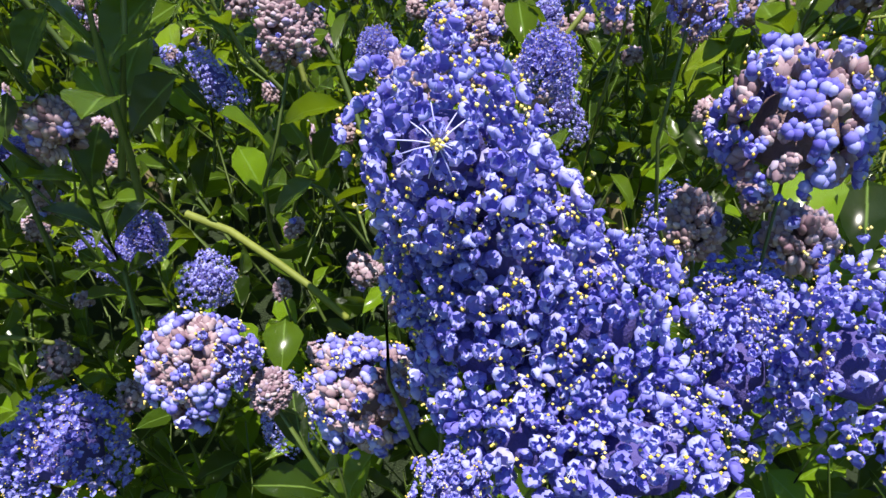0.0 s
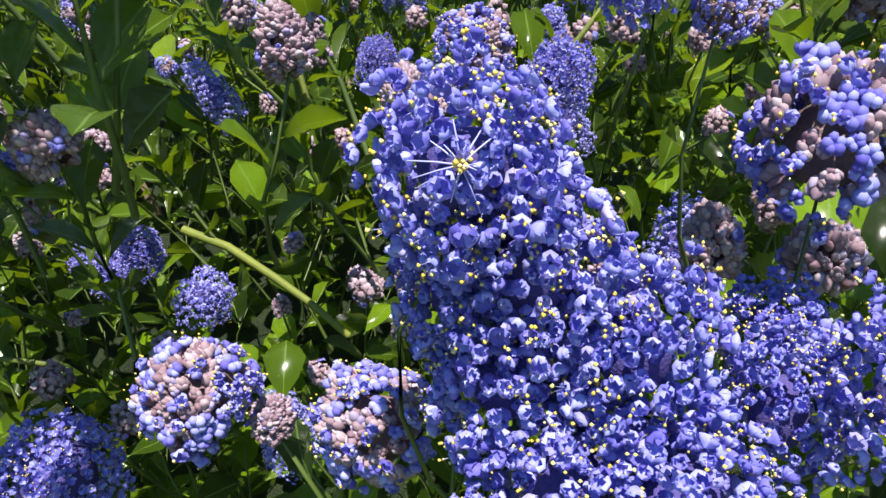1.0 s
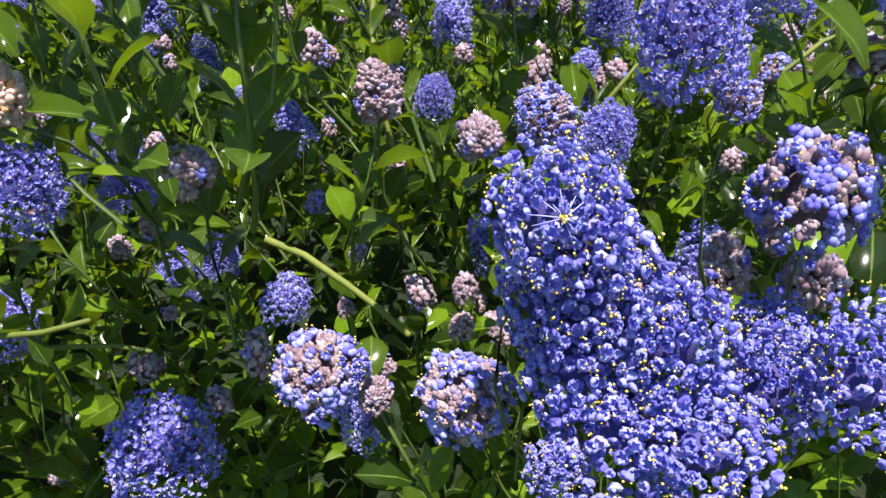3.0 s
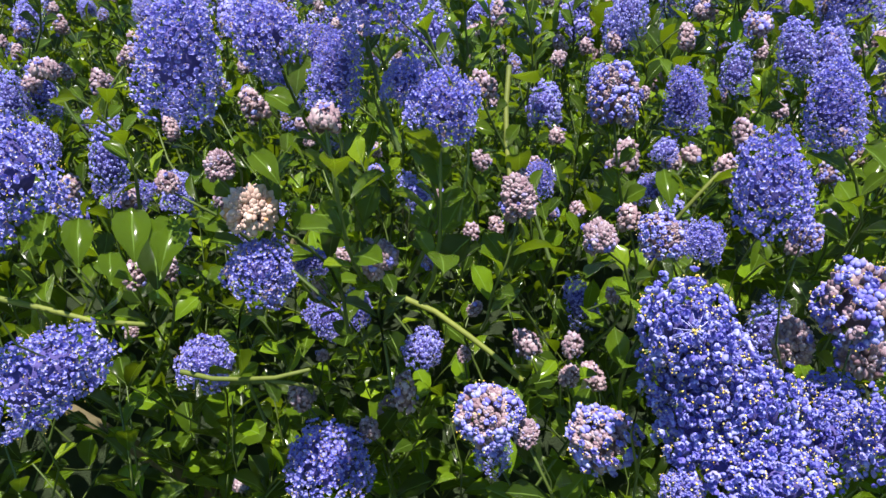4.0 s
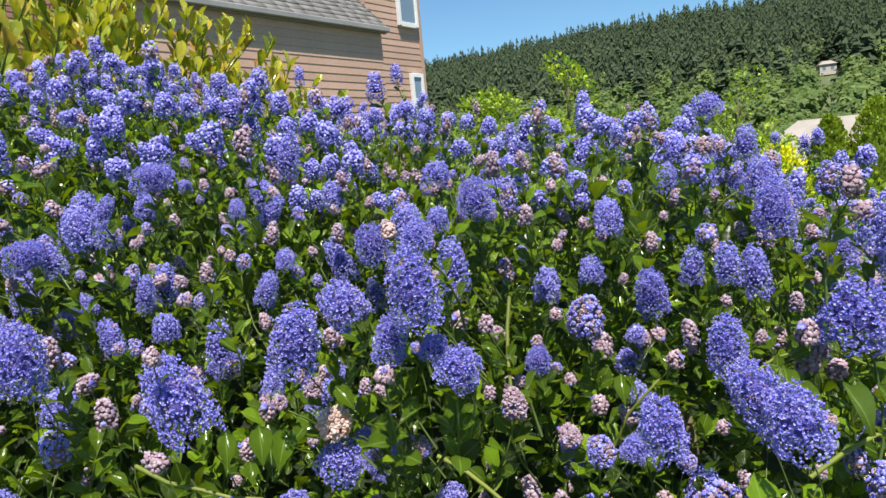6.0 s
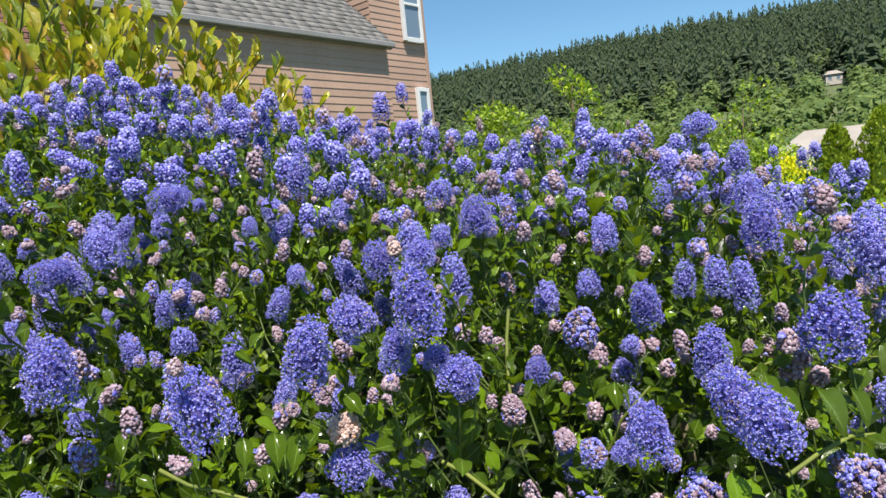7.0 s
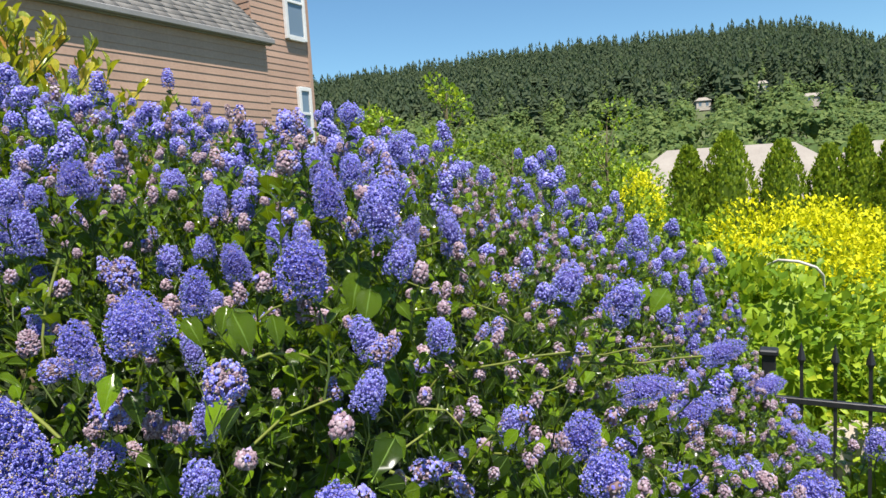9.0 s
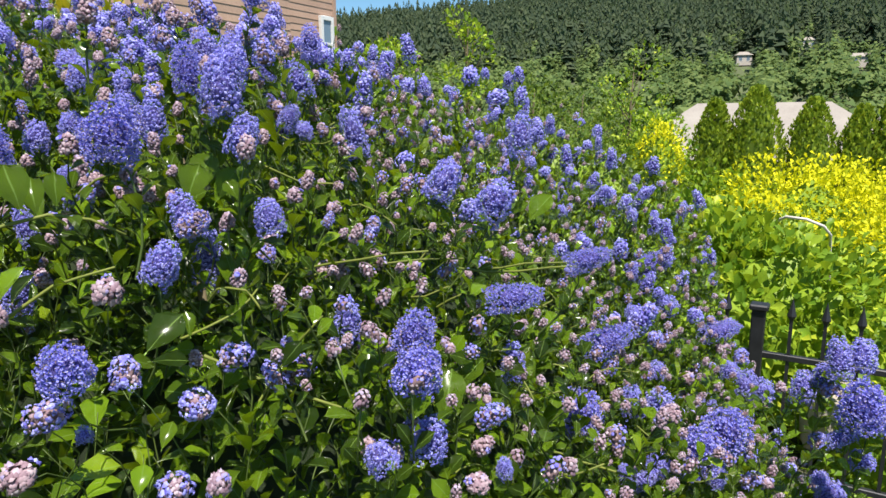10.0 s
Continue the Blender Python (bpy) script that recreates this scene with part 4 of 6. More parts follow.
head("B", -0.757, 0.857, 1.746, 0.041, 0.051, 0, "far")
head("M", -0.393, 1.055, 1.684, 0.041, 0.036, 0, "far")
head("B", -0.880, 0.781, 1.695, 0.063, 0.037, -65, "far")
head("B", -0.791, 0.864, 1.704, 0.037, 0.052, 0, "far")
head("B", -0.303, 1.122, 1.705, 0.050, 0.040, 0, "far")
head("K", -0.474, 1.063, 1.745, 0.035, 0.058, 0, "far")
head("B", -0.864, 0.845, 1.731, 0.053, 0.038, 70, "far")
head("M", -0.605, 1.012, 1.757, 0.035, 0.075, 0, "far")
head("B", -0.816, 0.888, 1.734, 0.045, 0.038, 0, "far")
head("B", -0.443, 1.100, 1.720, 0.079, 0.051, 70, "far")
head("M", -0.752, 0.940, 1.848, 0.045, 0.058, 0, "far")
head("B", -0.559, 1.072, 1.744, 0.044, 0.051, 0, "far")
head("B", 0.149, 1.219, 1.608, 0.023, 0.034, 0, "far")
head("B", -0.680, 1.025, 1.746, 0.044, 0.039, 0, "far")
head("B", -0.852, 0.913, 1.770, 0.068, 0.039, -60, "far")
head("B", -0.920, 0.881, 1.787, 0.039, 0.053, 0, "far")
head("B", -0.147, 1.243, 1.662, 0.042, 0.042, 0, "far")
head("B", -0.196, 1.245, 1.675, 0.043, 0.040, 0, "far")
head("B", -0.284, 1.226, 1.697, 0.048, 0.040, 0, "far")
head("B", 0.059, 1.262, 1.691, 0.040, 0.056, 0, "far")
head("B", 0.566, 1.174, 1.499, 0.059, 0.040, 0, "far")
head("K", -0.173, 1.246, 1.705, 0.024, 0.053, 5, "far")
head("B", -0.341, 1.226, 1.671, 0.056, 0.043, 0, "far")
head("B", -0.004, 1.312, 1.649, 0.036, 0.036, 0, "far")
head("B", -0.634, 1.147, 1.804, 0.050, 0.063, 0, "far")
head("B", -0.714, 1.111, 1.800, 0.041, 0.064, 0, "far")
head("B", -0.107, 1.327, 1.648, 0.031, 0.045, 0, "far")
head("B", -0.890, 1.012, 1.855, 0.045, 0.042, 0, "far")
head("B", -0.833, 1.066, 1.846, 0.056, 0.042, 0, "far")
head("B", -0.304, 1.336, 1.678, 0.049, 0.040, 0, "far")
head("B", -0.965, 1.030, 1.827, 0.061, 0.038, 70, "far")
head("B", -0.973, 1.022, 1.873, 0.041, 0.043, -30, "far")
head("B", -1.053, 0.984, 1.800, 0.036, 0.032, 0, "far")
head("B", -0.441, 1.369, 1.724, 0.048, 0.045, 0, "far")
head("B", -1.070, 1.028, 1.843, 0.030, 0.060, 0, "far")
head("B", -0.978, 1.090, 1.906, 0.042, 0.063, -10, "far")
head("B", -0.276, 1.470, 1.703, 0.049, 0.040, 0, "far")
head("B", -0.393, 1.430, 1.826, 0.040, 0.062, -8, "far")
head("B", 0.625, 1.405, 1.511, 0.040, 0.052, 0, "far")
head("B", -0.894, 1.245, 1.867, 0.038, 0.044, 0, "far")
head("B", -0.040, 1.618, 1.724, 0.033, 0.036, 0, "far")
head("B", -0.667, 1.464, 1.858, 0.033, 0.059, 0, "far")
head("B", 0.534, 1.562, 1.577, 0.030, 0.033, 0, "far")
head("B", 0.596, 1.544, 1.555, 0.036, 0.059, 0, "far")
head("B", 0.623, 1.535, 1.572, 0.036, 0.046, 0, "far")

# single leaves that stand out
leaf_at((-0.214, 0.186, 1.370), (-0.17, 0.38, 0.91), (0.38, -0.65, 0.82), 0.032, 0.95)
leaf_at((-0.205, 0.189, 1.364), (0.08, 0.50, 0.86), (0.36, -0.66, 0.83), 0.035, 0.95)
leaf_at((-0.240, 0.182, 1.370), (-0.15, 0.41, 0.90), (0.42, -0.63, 0.81), 0.029, 0.85)
leaf_at((-0.260, 0.184, 1.376), (-0.07, 0.46, 0.88), (0.45, -0.61, 0.79), 0.026, 0.85)
leaf_at((-0.211, 0.163, 1.369), (-0.24, 0.50, 0.83), (0.40, -0.63, 0.83), 0.017, 1.04)
leaf_at((-0.208, 0.176, 1.366), (-0.80, -0.01, 0.60), (0.38, -0.65, 0.83), 0.022, 0.95)
leaf_at((-0.308, 0.166, 1.365), (-0.70, -0.06, 0.72), (0.52, -0.55, 0.80), 0.019, 0.95)
leaf_at((-0.295, 0.173, 1.355), (-0.82, -0.54, -0.16), (0.50, -0.56, 0.82), 0.020, 0.95)
leaf_at((0.065, 0.391, 1.327), (-0.10, 0.40, 0.91), (-0.14, -0.75, 0.80), 0.037, 0.95)
leaf_at((-0.093, 0.190, 1.353), (-0.39, 0.58, 0.72), (0.14, -0.72, 0.88), 0.013, 0.95)
leaf_at((-0.108, 0.218, 1.410), (0.14, 0.41, 0.90), (0.17, -0.76, 0.74), 0.023, 0.47)
leaf_at((-0.150, 0.215, 1.401), (-0.59, 0.17, 0.79), (0.25, -0.73, 0.76), 0.025, 0.95)
leaf_at((-0.128, 0.244, 1.369), (-0.89, 0.08, 0.45), (0.19, -0.73, 0.81), 0.024, 0.95)
leaf_at((0.134, 0.247, 1.290), (0.24, 0.47, 0.85), (-0.25, -0.66, 0.93), 0.041, 1.04)
leaf_at((0.150, 0.241, 1.291), (0.27, 0.49, 0.83), (-0.28, -0.64, 0.93), 0.034, 1.04)
leaf_at((0.049, 0.304, 1.365), (-0.05, 0.44, 0.89), (-0.12, -0.75, 0.81), 0.029, 0.85)
leaf_at((-0.222, 0.212, 1.348), (-0.16, 0.41, 0.90), (0.34, -0.65, 0.87), 0.044, 0.95)
leaf_at((-0.021, 0.407, 1.341), (-0.23, 0.38, 0.90), (-0.00, -0.76, 0.80), 0.038, 0.95)
leaf_at((0.290, 0.198, 1.268), (0.46, 0.59, 0.67), (0.38, -0.66, 0.80), 0.043, 1.14)
leaf_at((0.293, 0.197, 1.263), (0.82, 0.57, -0.07), (0.38, -0.66, 0.81), 0.031, 0.85)
leaf_at((0.315, 0.225, 1.273), (-0.26, 0.36, 0.90), (0.34, -0.68, 0.79), 0.024, 0.95)
leaf_at((0.514, 0.293, 1.171), (0.12, 0.47, 0.87), (0.05, -0.72, 0.90), 0.054, 1.14)
leaf_at((0.502, 0.288, 1.164), (0.15, 0.57, 0.81), (0.07, -0.71, 0.91), 0.028, 1.04)
leaf_at((0.327, 0.111, 1.202), (-0.10, 0.64, 0.76), (0.37, -0.60, 0.93), 0.023, 1.14)
leaf_at((0.313, 0.169, 1.204), (0.10, 0.66, 0.74), (0.35, -0.63, 0.90), 0.024, 0.95)
leaf_at((0.604, 0.587, 1.318), (0.49, 0.18, 0.86), (-0.04, -0.79, 0.67), 0.041, 1.14)
leaf_at((0.195, 0.211, 1.375), (-0.25, 0.03, 0.97), (0.48, -0.63, 0.64), 0.041, 1.14)
leaf_at((0.214, 0.225, 1.377), (-0.10, 0.20, 0.98), (0.46, -0.65, 0.64), 0.031, 0.95)
leaf_at((0.270, 0.327, 1.368), (0.22, 0.30, 0.93), (0.35, -0.72, 0.64), 0.043, 1.14)
leaf_at((0.410, 0.449, 1.257), (0.21, 0.39, 0.90), (0.16, -0.76, 0.75), 0.031, 0.95)
leaf_at((0.298, 0.365, 1.273), (-0.27, 0.20, 0.94), (0.30, -0.72, 0.74), 0.049, 0.95)
leaf_at((0.094, 0.217, 1.332), (-0.28, 0.48, 0.83), (-0.27, -0.74, 0.70), 0.017, 1.14)
leaf_at((-0.047, 0.235, 1.265), (0.02, 0.58, 0.81), (0.25, -0.68, 0.90), 0.023, 1.14)
leaf_at((-0.060, 0.244, 1.269), (-0.26, 0.55, 0.80), (0.28, -0.68, 0.87), 0.016, 1.14)
leaf_at((-0.031, 0.305, 1.259), (0.61, 0.56, 0.56), (0.15, -0.73, 0.84), 0.019, 0.85)
leaf_at((-0.119, 0.257, 1.235), (0.66, 0.75, 0.06), (0.39, -0.60, 0.91), 0.017, 0.95)
leaf_at((0.101, 0.195, 1.242), (-0.52, 0.85, 0.09), (-0.27, -0.59, 1.01), 0.010, 0.95)
leaf_at((0.113, 0.201, 1.304), (0.98, -0.14, 0.15), (-0.34, -0.67, 0.81), 0.015, 0.85)
leaf_at((0.149, 0.247, 1.288), (0.22, 0.55, 0.81), (-0.37, -0.66, 0.80), 0.012, 0.95)
leaf_at((0.156, 0.247, 1.384), (0.12, 0.37, 0.92), (0.29, -0.73, 0.72), 0.031, 0.95)
leaf_at((0.178, 0.251, 1.366), (-0.27, 0.23, 0.94), (0.26, -0.73, 0.74), 0.038, 0.95)
leaf_at((0.142, 0.240, 1.376), (-0.42, 0.14, 0.90), (0.31, -0.72, 0.72), 0.034, 0.95)
leaf_at((0.108, 0.135, 1.355), (0.09, 0.47, 0.88), (0.40, -0.66, 0.78), 0.034, 0.95)
leaf_at((0.131, 0.144, 1.342), (-0.32, 0.28, 0.90), (0.36, -0.67, 0.80), 0.031, 0.95)
leaf_at((0.243, 0.407, 1.366), (0.21, 0.27, 0.94), (0.15, -0.77, 0.71), 0.053, 1.04)
leaf_at((0.261, 0.408, 1.358), (0.42, 0.30, 0.86), (0.13, -0.77, 0.71), 0.050, 0.95)
leaf_at((0.599, 0.486, 1.331), (0.56, 0.11, 0.82), (-0.20, -0.75, 0.72), 0.042, 1.14)

# bare shoots that show between the leaves
for start, end, thick in (
        ((-0.102, 0.346, 1.296), (-0.056, 0.330, 1.261), 0.0024),
        ((-0.234, 0.301, 1.265), (-0.193, 0.307, 1.256), 0.0018),
        ((-0.200, 0.218, 1.314), (-0.160, 0.217, 1.308), 0.0015),
        ((-0.295, 0.195, 1.370), (-0.244, 0.206, 1.343), 0.0018),
        ((0.046, 0.320, 1.344), (0.070, 0.314, 1.376), 0.0015),
        ((-0.041, 0.327, 1.437), (-0.038, 0.299, 1.376), 0.0018),
        ((0.378, 0.500, 1.274), (0.489, 0.507, 1.281), 0.0016),
        ((0.575, 0.619, 1.258), (0.649, 0.603, 1.261), 0.0015),
        ((0.328, 0.296, 1.227), (0.402, 0.294, 1.194), 0.0020),
        ((0.199, 0.202, 1.311), (0.242, 0.222, 1.326), 0.0015),
        ((0.598, 0.485, 1.158), (0.605, 0.462, 1.135), 0.0014),
        ((0.381, 0.435, 1.298), (0.464, 0.421, 1.307), 0.0016),
        ((0.557, 0.486, 1.286), (0.635, 0.453, 1.289), 0.0015),
        ((0.324, 0.430, 1.272), (0.340, 0.426, 1.285), 0.0014),
        ((0.645, 0.486, 1.049), (0.704, 0.459, 1.040), 0.0018),
):
    a, b = np.array(start), np.array(end)
    shoot = twig(a - 0.5 * (b - a) - np.array([0, 0, 0.012]), b + 0.3 * (b - a), thick, 0.006, True, 0.72)
    leafy(shoot, 5, 0.021, 0.05, 1.0, spread=0.8)


def spent_umbel(x, y, z, way, reach):
    """Pale bare stalks that radiate from a yellow middle, where petals have fallen."""
    rng = np.random.default_rng(9)
    heap = Heap()
    fr = frames_along(np.array([way], float), spin=np.zeros(1))[0]
    c = np.array([x, y, z])
    for k in range(15):
        a = 2 * math.pi * k / 15 + rng.normal(0, 0.3)
        r = reach * rng.uniform(0.25, 1.0)
        tip = c + fr @ np.array([math.cos(a) * r, math.sin(a) * r, reach * rng.uniform(-0.35, 0.15)])
        mid = (c + tip) / 2 + fr @ np.array([0, 0, reach * 0.16])
        v, f = tube(np.array([c, mid, tip]), [0.00016, 0.00013, 0.00009], 5)
        heap.put(v - np.array(BASE), f, 0)
    tips = c + (fr @ rng.normal(0, 0.0007, (3, 22))).T + fr[:, 2] * 0.0006
    v, f = stamp(*OCTA, np.eye(3)[None] * rng.uniform(0.0002, 0.0005, 22)[:, None, None], tips - np.array(BASE))
    heap.put(v, f, 1)
    adopt(new("spent_umbel", heap.mesh("spent_umbel", [FILAMENT, ANTHER])), shrub, "white bare flower stalks round a yellow middle")


spent_umbel(0.0214, 0.1295, 1.3566, (0.05, -0.93, 0.25), 0.0074)
RND = np.random.default_rng(21)


def within_shrub(x, y):
    """The rounded outline of the shrub on the ground."""
    return abs((x + 0.42) / 1.85) ** 3 + abs((y - 1.2) / 1.3) ** 3 < 1


def scatter(count, x0, x1, y0, y1, gap, rng):
    """Spread places that keep a distance from each other."""
    kept = []
    cells = {}
    for _ in range(count * 12):
        x, y = rng.uniform(x0, x1), rng.uniform(y0, y1)
        if not within_shrub(x, y):
            continue
        c = (int(x // gap), int(y // gap))
        if any((x - a) ** 2 + (y - b) ** 2 < gap * gap for i in (-1, 0, 1) for j in (-1, 0, 1) for a, b in cells.get((c[0] + i, c[1] + j), ())):
            continue
        cells.setdefault(c, []).append((x, y))
        kept.append((x, y))
        if len(kept) >= count:
            break
    return kept


# the rest of the blossom over the shrub's top
for x, y in scatter(2400, -2.3, 1.45, 0.16, 2.6, 0.043, RND):
    inner = -0.62 < x < 0.45 and y < 0.56
    if -0.40 < x < 0.40 and y < 0.27:
        continue
    right = x > 0.42
    dice = RND.random()
    if -0.95 < x < 0.62 and 0.5 < y < 1.5 and dice < 0.5 or x > 0.5 and y < 1.1 and dice < 0.75 or x > 0.6 and y < 1.6 and dice < 0.5:
        continue
    bunch = math.sin(x * 9.1 + 1.3 * math.sin(y * 7.3)) + math.sin(y * 8.7 + 2.1 * x)
    kind = "B" if RND.random() < 0.52 + 0.14 * bunch - (0.28 if right and y < 1.2 else 0.16 if inner else 0.04) else ("K" if RND.random() < 0.75 else "M")
    z = float(top_of_shrub(np.array(x), np.array(y)))
    w = {"B": RND.uniform(0.028, 0.050), "K": RND.uniform(0.016, 0.028), "M": RND.uniform(0.024, 0.036)}[kind]
    h = w * RND.choice((0.9, 1.2, 1.5, 1.9))
    z += RND.normal(-0.02, 0.045) + 0.02 * bunch
    if inner:
        z -= RND.uniform(0.0, 0.06)
        w, h = w * 0.8, h * 0.8
    near = y < 0.78 and -0.9 < x < 1.1 and COUNT["cluster"] < 520
    head(kind, x, y, z, w, h, RND.normal(8 if right else 0, 18), "mid" if near else "far", 0.10, 4 if y < 1.2 else 2, 0, RND)

# small buds and heads crowd the sunny flank that falls to the right
for x, y in scatter(420, 0.36, 1.15, 0.2, 1.5, 0.036, RND):
    kind = "KKKKMKKK"[int(RND.integers(0, 8))]
    w = {"B": RND.uniform(0.022, 0.036), "M": RND.uniform(0.02, 0.03)}.get(kind, RND.uniform(0.013, 0.022))
    z = float(top_of_shrub(np.array(x), np.array(y))) + RND.normal(-0.005, 0.025)
    head(kind, x, y, z, w, w * RND.uniform(0.9, 1.7), RND.normal(12, 20), "far", 0.09, 2, -10, RND)

# closed pink buds between the heads of the hollow in front
for x, y in scatter(190, -0.62, 0.45, 0.29, 0.85, 0.034, RND):
    z = float(top_of_shrub(np.array(x), np.array(y))) + RND.normal(-0.02, 0.03)
    w = RND.uniform(0.014, 0.024)
    head("K" if RND.random() < 0.8 else "M", x, y, z, w, w * RND.uniform(1.0, 1.8), RND.normal(0, 18), "mid", 0.09, 2, 0, RND)

# leafy shoots without blossom
for x, y in scatter(2600, -2.3, 1.45, 0.16, 2.6, 0.037, RND):
    z = float(top_of_shrub(np.array(x), np.array(y))) - RND.uniform(0.015, 0.075)
    inner = -0.6 < x < 0.42 and y < 0.5
    if -0.36 < x < 0.36 and y < 0.26:
        continue
    if math.sin(x * 23 + 2 * math.sin(y * 17)) + math.sin(y * 21 + 3 * math.sin(x * 13)) + RND.normal(0, 0.4) < -0.30:
        continue
    if inner:
        if RND.random() < 0.25:
            continue
        z -= RND.uniform(0.02, 0.09)
    tip = np.array([x, y, z])
    way = np.array([RND.normal(0, 0.3), RND.normal(0.15, 0.3), -1.0])
    pts = twig(tip + way * 0.14, tip, 0.0014, 0.02, rng=RND)
    if RND.random() < 0.3:
        # a rosette of large upright leaves
        leafy(pts, 8, 0.037, 0.62, 1.0, rng=RND, spread=0.5)
    else:
        leafy(pts, 11 if y < 1.1 else 6, 0.0235 if y < 1.1 else 0.030, 0.1, 1.0, rng=RND, spread=0.42)

# yellow-green shoots that lie out over the sunny flank
for x, y in scatter(64, 0.22, 0.98, 0.24, 1.1, 0.06, RND):
    z = float(top_of_shrub(np.array(x), np.array(y))) - RND.uniform(0.0, 0.05)
    way = np.array([RND.uniform(0.5, 1.0), RND.normal(-0.1, 0.35), RND.normal(0.1, 0.3)])
    tip = np.array([x, y, z])
    pts = twig(tip - way / np.linalg.norm(way) * RND.uniform(0.06, 0.12), tip, RND.uniform(0.0010, 0.0017), 0.018, True, 0.72, RND)
    leafy(pts, 5, 0.019, 0.45, 1.0, rng=RND, spread=0.8)

# lower layers of foliage, down to the ground
for layer, (drop, count, size) in enumerate(((0.13, 1500, 0.028), (0.20, 1300, 0.032), (0.27, 1200, 0.034), (0.32, 900, 0.042), (0.50, 520, 0.05))):
    for x, y in scatter(count, -2.2, 1.4, 0.14 - 0.02 * layer, 2.4, 0.05, RND):
        z = float(top_of_shrub(np.array(x), np.array(y))) - drop + RND.normal(0, 0.04)
        if -0.3 < x < 0.3 and y < 0.22 and layer == 0:
            continue
        tip = np.array([x, y, z])
        pts = twig(tip + np.array([RND.normal(0, 0.05), RND.normal(0.02, 0.05), -0.14]), tip, 0.0010, 0.02, rng=RND)
        leafy(pts, 7, size * 1.1, 0.1, 1.0, rng=RND, spread=1.1)


def leaf_shape(rows, cols):
    """A blunt leaf one long, widest beyond its middle, cupped along its midrib, on a short stalk."""
    v, uv = [], []
    us = np.linspace(-1, 1, cols)
    for i in range(rows):
        t = math.sin(0.5 * math.pi * i / (rows - 1)) ** 1.15
        w = 0.03 + 0.25 * math.sin(0.5 * math.pi * min(1.0, t / 0.60)) ** 1.5
        if t > 0.60:
            w = 0.28 * max(0.03, 1 - ((t - 0.60) / 0.40) ** 2.2) ** 0.5
        for u in us:
            v.append((u * w, 0.10 + 0.90 * t - 0.05 * u * u * (t > 0.9), 0.40 * abs(u) ** 1.5 * w - 0.16 * t * t + 0.025 * math.sin(5 * t + 2 * u)))
            uv.append((u, t))
    f = []
    for i in range(rows - 1):
        for j in range(cols - 1):
            a = i * cols + j
            f += [(a, a + 1, a + cols + 1), (a, a + cols + 1, a + cols)]
    n = len(v)
    v += [(-0.018, 0, 0), (0.018, 0, 0), (0.0, 0.12, 0.0)]
    uv += [(0, 0), (0, 0), (0, 0.1)]
    f.append((n, n + 1, n + 2))
    return np.array(v), np.array(f), np.array(uv)


def leaf_frames(leaves):
    along = np.array([l[1] for l in leaves])
    along /= np.linalg.norm(along, axis=1, keepdims=True)
    up = np.array([l[2] for l in leaves])
    x = np.cross(along, up)
    x /= np.linalg.norm(x, axis=1, keepdims=True) + 1e-9
    z = np.cross(x, along)
    size = np.array([l[3] for l in leaves])[:, None]
    wide = np.array([l[4] for l in leaves])[:, None]
    return np.stack([x * size * wide, along * size, z * size], 2), np.array([l[0] for l in leaves])


def foliage(name, leaves, material, parent, rows=5, cols=3, label=""):
    v0, f0, uv0 = leaf_shape(rows, cols)
    m, p = leaf_frames(leaves)
    v, f = stamp(v0, f0, m, p - np.array(parent.location))
    me = mesh_from(name, v, f, [material], None, np.tile(uv0, (len(leaves), 1)), True)
    return tagged(adopt(new(name, me), parent, label), kind="stuff")


